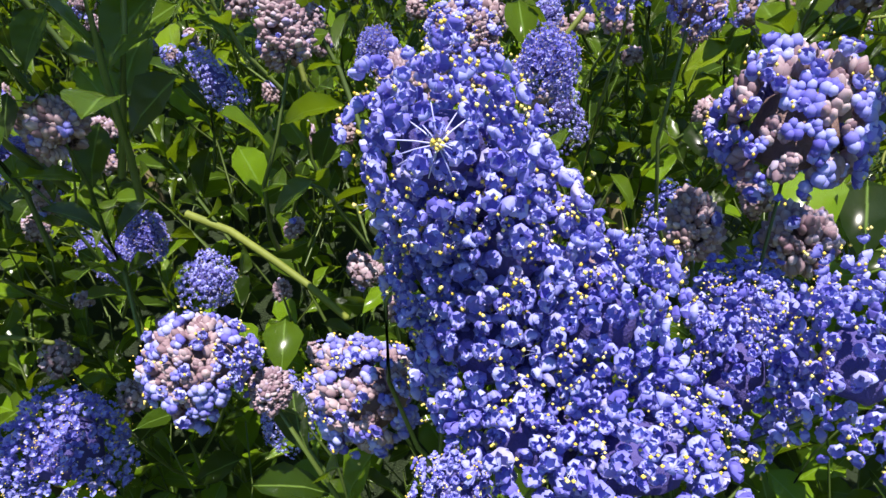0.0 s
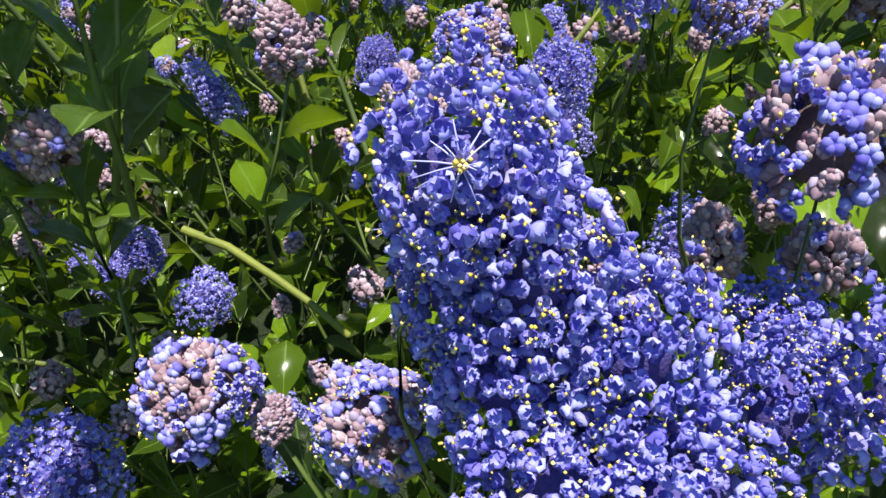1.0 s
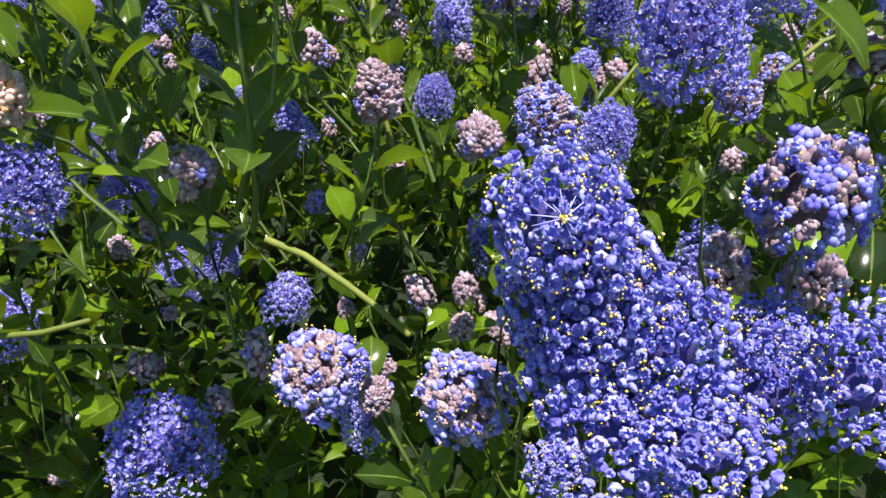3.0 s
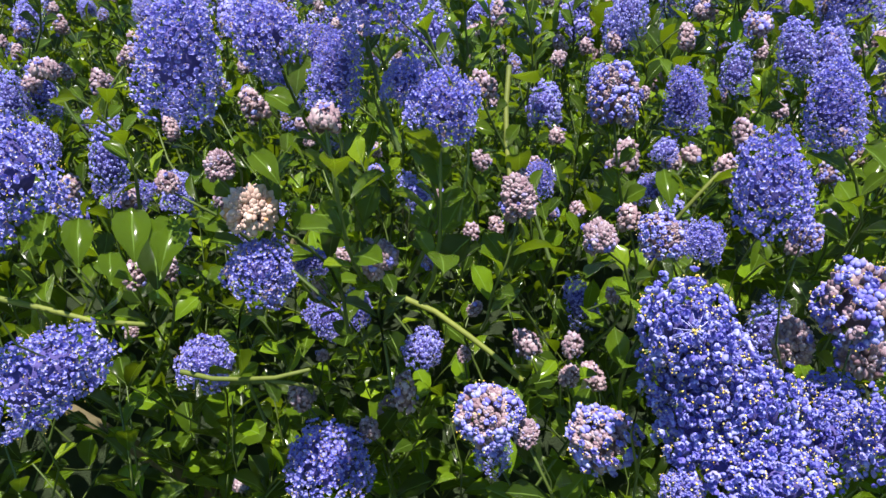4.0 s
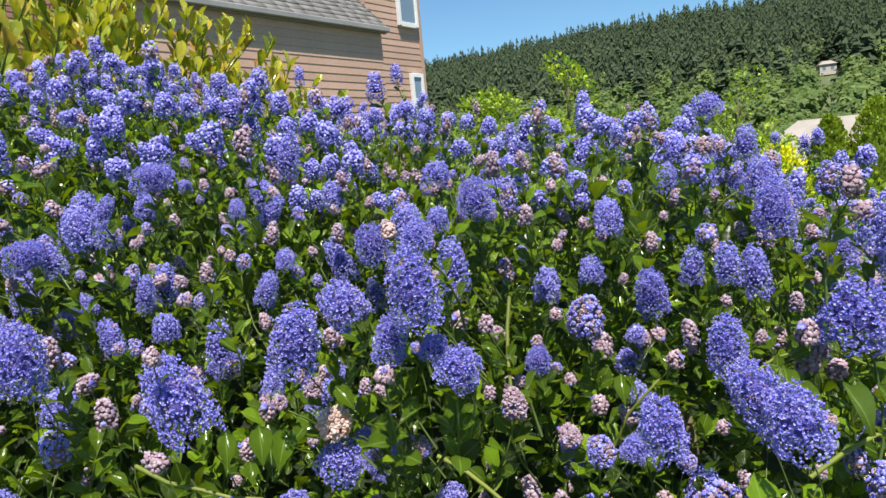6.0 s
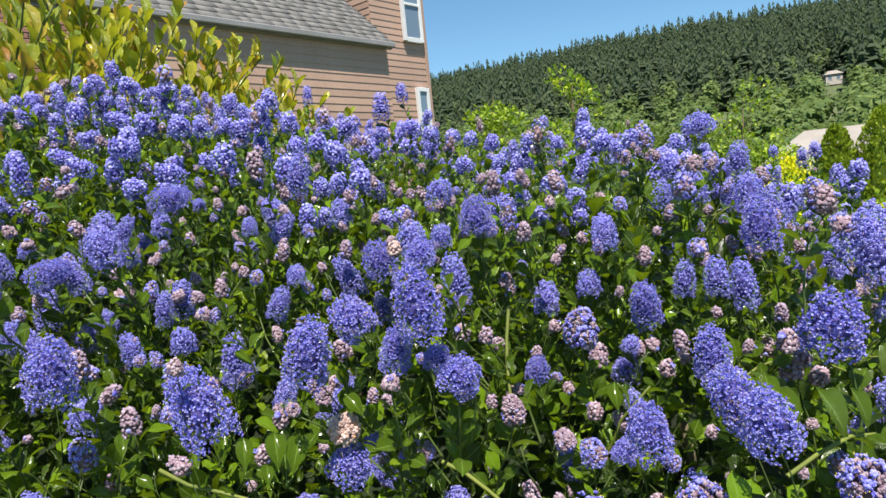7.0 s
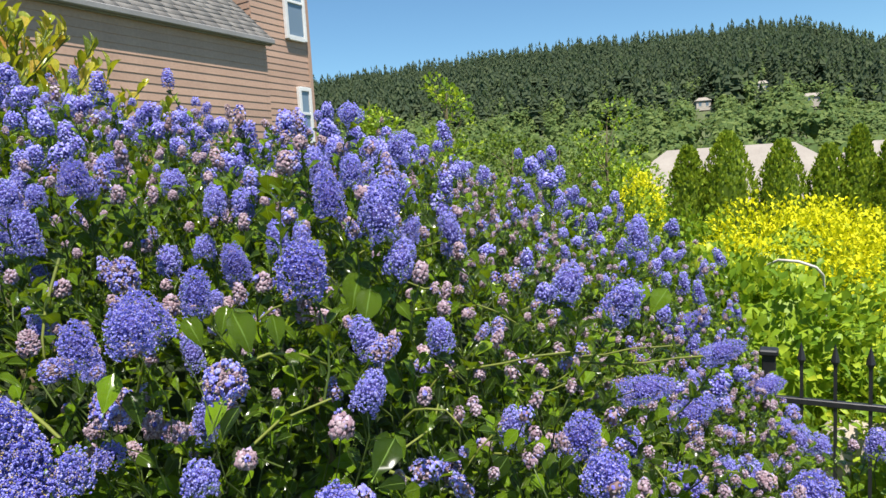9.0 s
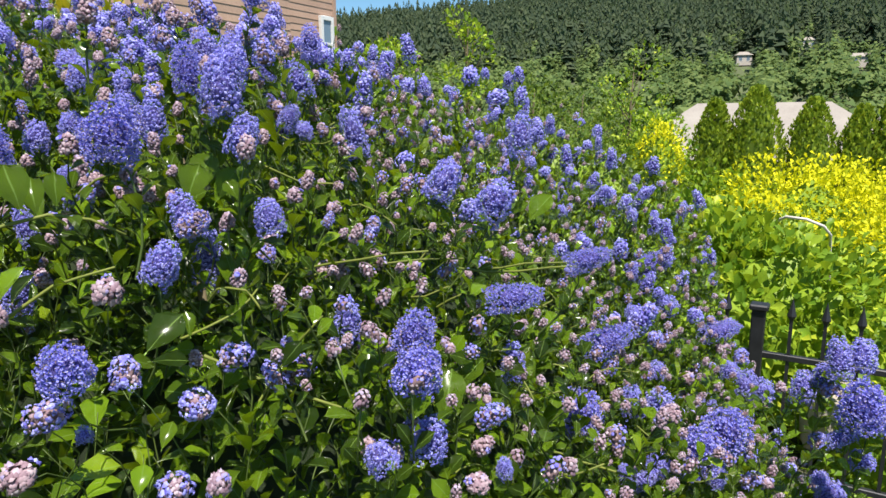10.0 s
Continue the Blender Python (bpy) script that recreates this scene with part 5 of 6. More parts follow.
def finish_shrub():
    """Twigs, leaves and far heads: the nearest as parts, the rest joined."""
    front = [l for l in LEAVES if l[0][1] < 0.42 and abs(l[0][0]) < 0.55]
    front.sort(key=lambda l: -l[0][2])
    chosen = set(map(id, front[:300]))
    rest = [l for l in LEAVES if id(l) not in chosen]
    shapes = []
    for k in range(3):
        v0, f0, uv0 = leaf_shape(8, 5)
        v0 = v0 + np.random.default_rng(k).normal(0, 0.006, v0.shape)
        shapes.append(mesh_from("leaf", v0, f0, [LEAF], None, uv0, True))
    ms, ps = leaf_frames(front[:300])
    for k, (m, p) in enumerate(zip(ms, ps)):
        ob = adopt(new("leaf", shapes[k % 3]), shrub)
        ob.matrix_basis = Matrix.Translation(Vector(p) - BASE) @ Matrix(m.tolist()).to_4x4()
    foliage("foliage", [l for l in rest if l[0][1] < 0.85], LEAF, shrub, label="glossy dark green leaves")
    foliage("foliage", [l for l in rest if l[0][1] >= 0.85], LEAF, shrub, 4, 2, "glossy dark green leaves")
    order = sorted(range(len(TWIGS)), key=lambda i: -TWIGS[i][0][-1][2] + 3 * max(0, TWIGS[i][0][-1][1] - 0.4))
    heap = Heap()
    for n, i in enumerate(order):
        pts, radii, bright = TWIGS[i]
        v, f = tube(pts - np.array(BASE), radii, 6 if n < 200 else 3)
        if bright:
            v, f = tube(pts - np.array(BASE), radii, 8)
            adopt(new("bare_shoot", mesh_from("bare_shoot", v, f, [SHOOT], None, None, True)), shrub, "yellow-green bare shoot")
        elif n < 200:
            adopt(new("twig", mesh_from("twig", v, f, [STEM], None, None, True)), shrub)
        else:
            heap.put(v, f, 0)
    tagged(adopt(new("twig_tangle", heap.mesh("twig_tangle", [STEM])), shrub, "thin green twigs"), kind="stuff")
    names = {"B": "distant_blossom", "K": "distant_bud_mass", "M": "distant_opening_blossom", "P": "distant_bud_mass"}
    for kind in "BKM":
        heap = Heap()
        mats = None
        for k, me, m in FARHEADS:
            if k != kind:
                continue
            co = np.empty(len(me.vertices) * 3, np.float32)
            me.vertices.foreach_get("co", co)
            idx = np.empty(len(me.loops), np.int32)
            me.loops.foreach_get("vertex_index", idx)
            mi = np.empty(len(me.polygons), np.int32)
            me.polygons.foreach_get("material_index", mi)
            a = np.array(Matrix.Translation(-BASE) @ m)
            v = co.reshape(-1, 3) @ a[:3, :3].T + a[:3, 3]
            heap.v.append(v)
            heap.f.append(idx.reshape(-1, 3) + heap.count)
            heap.m.append(mi)
            heap.u.append(np.zeros((len(v), 2)))
            heap.count += len(v)
            mats = [x for x in me.materials]
        tagged(adopt(new(names[kind], heap.mesh(names[kind], mats)), shrub, HEAD_LABELS[kind]), kind="stuff")
    # woody limbs from the foot of the shrub
    rng = np.random.default_rng(5)
    foot = np.array([0.0, 0.75, float(ground_height(np.array(0.0), np.array(0.75)))])
    for k in range(16):
        x, y = rng.uniform(-1.6, 1.0), rng.uniform(0.3, 1.9)
        end = np.array([x, y, float(top_of_shrub(np.array(x), np.array(y))) - 0.28])
        pts = bend(foot + rng.normal(0, 0.06, 3) * np.array([1, 1, 0]) - np.array([0, 0, 0.05]), end, 0.12, 10, rng) - np.array(BASE)
        v, f = tube(pts, np.linspace(0.022, 0.006, 10), 8)
        adopt(new("branch", mesh_from("branch", v, f, [WOOD], None, None, True)), shrub, "brown woody branch")


def gap_shade_sheet():
    """A dark sheet added well under the leaves, its colour painting the gaps' shade."""
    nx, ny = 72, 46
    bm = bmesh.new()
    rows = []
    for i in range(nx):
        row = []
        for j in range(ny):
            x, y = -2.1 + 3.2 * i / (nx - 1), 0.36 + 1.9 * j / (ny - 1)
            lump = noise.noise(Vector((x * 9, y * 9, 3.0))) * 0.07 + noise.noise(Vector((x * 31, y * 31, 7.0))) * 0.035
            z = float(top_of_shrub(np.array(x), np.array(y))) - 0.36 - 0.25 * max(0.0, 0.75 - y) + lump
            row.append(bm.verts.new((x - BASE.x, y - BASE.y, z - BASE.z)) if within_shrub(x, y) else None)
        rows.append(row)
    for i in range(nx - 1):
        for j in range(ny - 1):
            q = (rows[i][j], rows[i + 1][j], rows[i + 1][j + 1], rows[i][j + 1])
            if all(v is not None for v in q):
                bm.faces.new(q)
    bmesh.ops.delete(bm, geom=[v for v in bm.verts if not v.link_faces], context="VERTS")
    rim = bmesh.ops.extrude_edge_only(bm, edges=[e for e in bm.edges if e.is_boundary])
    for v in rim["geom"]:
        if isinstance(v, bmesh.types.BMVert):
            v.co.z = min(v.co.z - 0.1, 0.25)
    part("inner_foliage", bm, INNER, shrub, "dark green sheet under the leaves, coloured as shade")


finish_shrub()
gap_shade_sheet()


# ---------------------------------------------------------------- ground and distance
def build_ground():
    rings = np.concatenate([[0.0], np.geomspace(0.6, 3500, 90)])
    n = 180
    a = np.linspace(0, 2 * np.pi, n, endpoint=False)
    x, y = np.outer(rings, np.sin(a)), np.outer(rings, np.cos(a))
    z = ground_height(x, y)
    v = np.stack([x, y, z], 2).reshape(-1, 3)
    f = []
    for i in range(len(rings) - 1):
        j = np.arange(n)
        k = (j + 1) % n
        f.append(np.stack([i * n + j, (i + 1) * n + j, (i + 1) * n + k], 1))
        f.append(np.stack([i * n + j, (i + 1) * n + k, i * n + k], 1))
    n_ = Nodes("ground_cover")
    pos = n_.add("ShaderNodeNewGeometry").outputs["Position"]
    big, fine = n_.noise(0.02, 5, vector=pos), n_.noise(2.5, 6, vector=pos)
    col = n_.mix(n_.ramp(big, (0.35, (0, 0, 0)), (0.65, (1, 1, 1))), (0.05, 0.075, 0.03), (0.085, 0.12, 0.04))
    col = n_.mix(n_.ramp(fine, (0.4, (0, 0, 0)), (0.7, (0.7, 0.7, 0.7))), col, (0.075, 0.055, 0.035))
    n_.set(Base_Color=col, Roughness=0.95)
    n_.bump(fine, 0.5, 0.05)
    return tagged(new("ground", mesh_from("ground", v, np.concatenate(f), [n_.mat], None, None, True)), "sloping soil and grass rising to a hillside", "ground", kind="structure")


build_ground()


def conifer_shape(rng, boughs=44):
    """Drooping boughs that shorten towards a pointed top."""
    t = np.sort(rng.random(boughs)) ** 0.9
    a = np.arange(boughs) * 2.4 + rng.normal(0, 0.3, boughs)
    r = (0.035 + 0.19 * (1 - t) ** 0.85) * rng.uniform(0.7, 1.25, boughs)
    half = rng.uniform(0.35, 0.6, boughs)
    z = 0.04 + 0.92 * t
    inner = np.stack([-0.15 * r * np.cos(a), -0.15 * r * np.sin(a), z + 0.07 + 0.25 * r], 1)
    left = np.stack([r * np.cos(a - half), r * np.sin(a - half), z - rng.uniform(0.0, 0.05, boughs)], 1)
    right = np.stack([r * np.cos(a + half), r * np.sin(a + half), z - rng.uniform(0.0, 0.05, boughs)], 1)
    return np.stack([inner, left, right], 1).reshape(-1, 3), np.arange(3 * boughs).reshape(-1, 3)


def crown_shape(rng, tufts=120):
    """A broad-leaved crown out of many small bent tufts of leaves, bunched on several limbs."""
    limbs = globe(9, rng, -0.3) * rng.uniform(0.55, 1.0, (9, 1))
    d = limbs[rng.integers(0, 9, tufts)] + rng.normal(0, 0.27, (tufts, 3))
    c = d * np.array([0.30, 0.30, 0.34]) + np.array([0, 0, 0.6])
    quad = np.array([(0.052, 0, -0.02), (0, 0.05, 0.01), (-0.052, 0, -0.02), (0, -0.05, 0.01)])
    way = d + np.array([0, 0, 0.7]) + rng.normal(0, 0.45, d.shape)
    v, f = stamp(quad, np.array([(0, 1, 3), (1, 2, 3)]), frames_along(way, rng=rng) * rng.uniform(0.8, 1.6, tufts)[:, None, None], c)
    ball = OCTA[0] * np.array([0.2, 0.2, 0.3]) + np.array([0, 0, 0.55])
    return np.vstack([v, ball]), np.vstack([f, OCTA[1] + len(v)])


CLEARINGS = ((19.64, 263), (23.98, 299), (27.4, 262))


def keep_clear(x, y):
    """Where no tree hides the houses on the hill."""
    az, r = np.degrees(np.arctan2(x - 0.4, y + 0.3)), np.hypot(x, y)
    ok = np.ones(len(x), bool)
    for a, d in CLEARINGS:
        ok &= ~((np.abs(az - a) < 0.9) & (r > d - 62) & (r < d + 6))
    return ok


def build_forest():
    rng = np.random.default_rng(11)
    shapes = [conifer_shape(rng) for _ in range(4)]
    crowns = [crown_shape(rng) for _ in range(4)]
    con, bro = Heap(), Heap()
    for k in range(4):
        n = 2500
        az = np.radians(rng.uniform(-24, 48, n))
        r = 230 + 385 * rng.random(n) ** 0.75
        x, y = r * np.sin(az), r * np.cos(az)
        h = np.clip(13.5 * np.exp(rng.normal(0, 0.28, n)), 7, 22)
        ok = keep_clear(x, y)
        x, y, h, n = x[ok], y[ok], h[ok], int(ok.sum())
        m = frames_along(np.tile([[0, 0, 1.0]], (n, 1)) + rng.normal(0, 0.02, (n, 3)), rng=rng) * h[:, None, None]
        v, f = stamp(*shapes[k], m, np.stack([x, y, ground_height(x, y) - 0.5], 1))
        con.put(v, f, 0)
        n = 480
        az = np.radians(rng.uniform(-20, 48, n))
        r = 95 + 330 * rng.random(n) ** 1.2
        x, y = r * np.sin(az), r * np.cos(az)
        h = rng.uniform(6, 12, n)
        ok = keep_clear(x, y)
        x, y, h, n = x[ok], y[ok], h[ok], int(ok.sum())
        m = frames_along(np.tile([[0, 0, 1.0]], (n, 1)), rng=rng) * h[:, None, None]
        v, f = stamp(*crowns[k], m, np.stack([x, y, ground_height(x, y) - 1.2], 1))
        bro.put(v, f, 0)
    tagged(new("conifer_forest", con.mesh("conifer_forest", [FOREST])), "dark green conifer forest covering the hillside", "forest", kind="stuff")
    tagged(new("broadleaf_wood", bro.mesh("broadleaf_wood", [BROAD])), "lighter green broadleaf trees at the foot of the hill", "forest", kind="stuff")


build_forest()


def polar(az, d, slope=None, eye=(0.4, -0.3, 1.5)):
    """A place by its compass bearing from the path, its distance and the rise of the line of sight."""
    x, y = eye[0] + d * math.sin(radians(az)), eye[1] + d * math.cos(radians(az))
    return x, y, (eye[2] + slope * d if slope is not None else float(ground_height(np.array(x), np.array(y))))


# ---------------------------------------------------------------- the neighbour's house up the slope
def build_house():
    house = tagged(new("house"), "two-storey tan house with lap siding and grey shingle roof", "house")
    u, nrm = Vector((0.485, 0.875, 0)).normalized(), Vector((0.875, -0.485, 0)).normalized()
    gz = 1.4
    house.matrix_world = Matrix(((u.x, -nrm.x, 0, -3.362), (u.y, -nrm.y, 0, 13.305), (0, 0, 1, gz), (0, 0, 0, 1)))
    eave = 4.58 - gz
    LAP = 0.145

    def siding(wall, x0, x1, y, z0, z1, ends=False):
        """Lapped boards on a wall that faces the shrub."""
        z, shared = z0, None
        while z < z1 - 0.02:
            if shared is None:
                bm = bmesh.new()
                vs = [bm.verts.new(c) for c in ((x0, 0, 0), (x1, 0, 0), (x1, 0, LAP + 0.012), (x0, 0, LAP + 0.012),
                                                (x0, -0.017, 0), (x1, -0.017, 0), (x1, -0.006, LAP + 0.012), (x0, -0.006, LAP + 0.012))]
                for q in ((4, 5, 6, 7), (0, 3, 2, 1), (0, 1, 5, 4), (3, 7, 6, 2), (1, 2, 6, 5), (0, 4, 7, 3)):
                    bm.faces.new([vs[i] for i in q])
                ob = part("siding_board", bm, SIDING, wall)
                shared = ob.data
            else:
                ob = adopt(new("siding_board", shared), wall)
            ob.location = (0, y, z)
            z += LAP

    garage = part("wall", box_bm(-9.0, -0.18, 0.10, 5.5, -0.5, eave - 0.06), SIDING, house, "single-storey wing wall")
    siding(garage, -5.95, -0.18, 0.097, 0.6, eave - 0.1)
    main = part("wall", box_bm(0.45, 2.2, 1.1, 7.0, -0.5, 6.6), SIDING, house, "two-storey wall")
    siding(main, 0.45, 2.2, 1.097, 1.4, 6.4)
    # return face of the tall part: boards along the depth
    z, shared = eave + 0.2, None
    while z < 6.4:
        if shared is None:
            bm = bmesh.new()
            vs = [bm.verts.new(c) for c in ((0, 0, 0), (0, 5.8, 0), (0, 5.8, LAP + 0.012), (0, 0, LAP + 0.012),
                                            (-0.017, 0, 0), (-0.017, 5.8, 0), (-0.006, 5.8, LAP + 0.012), (-0.006, 0, LAP + 0.012))]
            for q in ((4, 7, 6, 5), (0, 1, 2, 3), (0, 4, 5, 1), (3, 2, 6, 7), (1, 5, 6, 2), (0, 3, 7, 4)):
                bm.faces.new([vs[i] for i in q])
            ob = part("siding_board", bm, SIDING, main)
            shared = ob.data
        else:
            ob = adopt(new("siding_board", shared), main)
        ob.location = (0.447, 1.1, z)
        z += LAP
    bm = bmesh.new()
    box(bm, 2.17, 2.28, 1.065, 1.12, -0.4, 6.55, 0.004)
    part("corner_board", bm, SIDING, house)
    # roof of the wing
    pitch = math.tan(radians(42))
    depth = 2.9
    bm = bmesh.new()
    prof = ((0.0, 0.0), (depth, depth * pitch), (depth * 2, 0.0), (depth * 2, -0.12), (depth, depth * pitch - 0.14), (0.0, -0.12))
    a = [bm.verts.new((-9.4, y, eave + z)) for y, z in prof]
    b = [bm.verts.new((-0.09, y, eave + z)) for y, z in prof]
    for i in range(6):
        j = (i + 1) % 6
        bm.faces.new((a[i], a[j], b[j], b[i]))
    bm.faces.new(a[::-1])
    bm.faces.new(b)
    roof = part("roof", bm, SHINGLE, house, "grey asphalt shingle roof")
    # courses of shingles with uneven butts
    rng = np.random.default_rng(3)
    step = 0.19
    run = depth / math.cos(radians(42))
    for k in range(int(run / step)):
        heap = Heap()
        x = -9.4
        while x < -0.09:
            x1 = min(x + rng.uniform(0.22, 0.42), -0.07)
            s0, s1 = k * step - rng.uniform(0.0, 0.03), (k + 1) * step + 0.02
            t0, t1 = 0.022 + rng.uniform(0, 0.012), 0.010
            c = []
            for xx in (x, x1 - 0.008):
                for s, t in ((s0, 0.0), (s1, 0.0), (s1, t1), (s0, t0)):
                    cy, cz = s * math.cos(radians(42)) - t * math.sin(radians(42)), s * math.sin(radians(42)) + t * math.cos(radians(42))
                    c.append((xx, cy, eave + cz + 0.003))
            heap.put(c, [(0, 3, 7), (0, 7, 4), (3, 2, 6), (3, 6, 7), (0, 1, 2), (0, 2, 3), (4, 6, 5), (4, 7, 6), (0, 4, 5), (0, 5, 1)], 0)
            x = x1
        adopt(new("shingle_course", heap.mesh("shingle_course", [SHINGLE])), roof)
    bm = bmesh.new()
    box(bm, -9.4, -0.07, -0.09, 0.0, eave - 0.11, eave - 0.005, 0.015)
    part("gutter", bm, GUTTER, house, "grey metal gutter")
    bm = bmesh.new()
    box(bm, -9.3, -0.09, 0.004, 0.076, eave - 0.13, eave - 0.10)
    part("soffit", bm, GUTTER, house)
    # windows of the tall part
    for x0, x1, z0, z1, rail in ((1.50, 2.03, 5.07 - gz, 6.6 - gz, 5.86 - gz), (1.74, 2.03, 2.7 - gz, 3.85 - gz, 3.3 - gz)):
        win = part("window", box_bm(x0, x1, 1.02, 1.045, z0, z1), GLASS, house, "white-framed sash window")
        for q in ((x0 - 0.07, x0 + 0.015, z0 - 0.07, z1 + 0.07), (x1 - 0.015, x1 + 0.07, z0 - 0.07, z1 + 0.07)):
            part("window_frame", box_bm(q[0], q[1], 0.985, 1.075, q[2], q[3], bevel=0.006), TRIM, win)
        for q in ((z0 - 0.09, z0 + 0.02), (z1 - 0.02, z1 + 0.08), (rail - 0.03, rail + 0.03)):
            part("window_frame", box_bm(x0 + 0.012, x1 - 0.012, 0.99, 1.07, q[0], q[1], bevel=0.006), TRIM, win)
    # brick panel at the far end of the wing
    panel = part("brick_panel", box_bm(-8.2, -5.97, 0.0, 0.10, 0.8, eave - 0.14), MORTAR, house, "red brick facing")
    bm = box_bm(-0.098, 0.098, -0.02, 0.03, -0.031, 0.031, bevel=0.006)
    brick = part("brick", bm, BRICK, panel)
    shared, first = brick.data, brick
    z, row = eave - 0.2, 0
    while z > 1.6:
        x = -5.97 - 0.105 - (0.105 if row % 2 else 0)
        while x > -8.1:
            ob = first if first is not None else adopt(new("brick", shared), panel)
            first = None
            ob.location = (x, -0.005, z)
            x -= 0.208
        z -= 0.075
        row += 1


build_house()


# ---------------------------------------------------------------- garden beyond the shrub
def leaf_cloud(rng, centre, half, count, size, lumps=14, up=0.5):
    """Leaves over the uneven outside of a bush, bunched in clumps."""
    out = []
    cs = globe(lumps, rng, -0.4)
    for _ in range(count):
        c = cs[rng.integers(0, lumps)]
        d = c + rng.normal(0, 0.42, 3)
        d /= np.linalg.norm(d)
        k = rng.uniform(0.55, 1.0) ** 0.5 * (0.86 + 0.14 * math.sin(7 * d[0] + 5 * d[1] + 4 * d[2]))
        p = np.asarray(centre) + d * np.asarray(half) * k
        along = d + rng.normal(0, 0.6, 3) + np.array([0, 0, up])
        out.append((p, along, d + rng.normal(0, 0.5, 3) + np.array([0, 0, 0.6]), size * rng.uniform(0.6, 1.3), rng.uniform(0.9, 1.3)))
    return out


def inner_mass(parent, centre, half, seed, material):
    """Solid lump that fills a bush; a darker material paints shade in gaps."""
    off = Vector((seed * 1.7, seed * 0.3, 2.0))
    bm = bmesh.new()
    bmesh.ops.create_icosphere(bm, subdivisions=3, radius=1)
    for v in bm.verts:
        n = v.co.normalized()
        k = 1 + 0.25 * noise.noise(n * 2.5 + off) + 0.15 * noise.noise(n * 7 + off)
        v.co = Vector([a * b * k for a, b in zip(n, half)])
    ob = part("inner_foliage", bm, material, parent, "solid green filler that stands for the shaded inside")
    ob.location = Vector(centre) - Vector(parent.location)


def garden_bush(name, label, x, y, half, count, size, material, seed, top_z, category="shrub"):
    rng = np.random.default_rng(seed)
    g = float(ground_height(np.array(x), np.array(y)))
    top = tagged(new(name), label, category)
    top.location = (x, y, g)
    centre = np.array([x, y, top_z - half[2]])
    leaves = leaf_cloud(rng, centre, half, count, size)
    ob = foliage("crown", leaves, material, top, 3, 3)
    del ob["kind"]
    # this green is darker than the golden leaves and paints shade between them
    inner_mass(top, centre - np.array([0, 0, 0.08 * half[2]]), [0.66 * h for h in half], seed, HEDGE)
    for k in range(7):
        end = centre + rng.normal(0, 0.3, 3) * np.array(half)
        pts = bend((x + rng.normal(0, 0.05), y + rng.normal(0, 0.05), g - 0.05), end, 0.08, 7, rng) - np.array(top.location)
        v, f = tube(pts, np.linspace(0.03, 0.008, 7), 6)
        adopt(new("branch", mesh_from("branch", v, f, [WOOD], None, None, True)), top)
    return top


def lime_shrub(x, y, top_z, seed):
    """Tall shoots with upright lime leaves and bronze tips."""
    rng = np.random.default_rng(seed)
    g = float(ground_height(np.array(x), np.array(y)))
    thing = tagged(new("lime_shrub"), "yellow-green shrub with upright leafy shoots and bronze tips", "shrub")
    thing.location = (x, y, g)
    leaves, heap = [], Heap()
    for k in range(165):
        a, r = rng.uniform(0, 6.28), 0.75 * rng.random() ** 0.5
        tz = top_z - 0.62 * (r / 0.75) ** 2 - rng.uniform(0, 0.55)
        tip = np.array([x + r * math.cos(a) * 1.25, y + r * math.sin(a), tz])
        pts = bend((x + 0.3 * r * math.cos(a), y + 0.3 * r * math.sin(a), tz - 0.7), tip, 0.04, 7, rng)
        v, f = tube(pts - np.array(thing.location), np.linspace(0.007, 0.0025, 7), 5)
        heap.put(v, f, 0)
        keep = len(LEAVES)
        leafy(pts, 22, 0.088, 0.2, 1.0, rng, 0.45)
        leaves += [(p, along + np.array([0, 0, 0.6]), up, size, 0.78 * wide) for p, along, up, size, wide in LEAVES[keep:]]
        del LEAVES[keep:]
    ob = foliage("crown", leaves, LIME, thing)
    del ob["kind"]
    adopt(new("stem_tangle", heap.mesh("stem_tangle", [STEM])), thing)


lime_shrub(*polar(-38, 3.3, eye=(0.04, -0.27, 1.5))[:2], 2.68, 1)
lime_shrub(*polar(-31.5, 3.5, eye=(0.04, -0.27, 1.5))[:2], 2.44, 2)
lime_shrub(*polar(-47, 2.9, eye=(0.04, -0.27, 1.5))[:2], 2.5, 3)


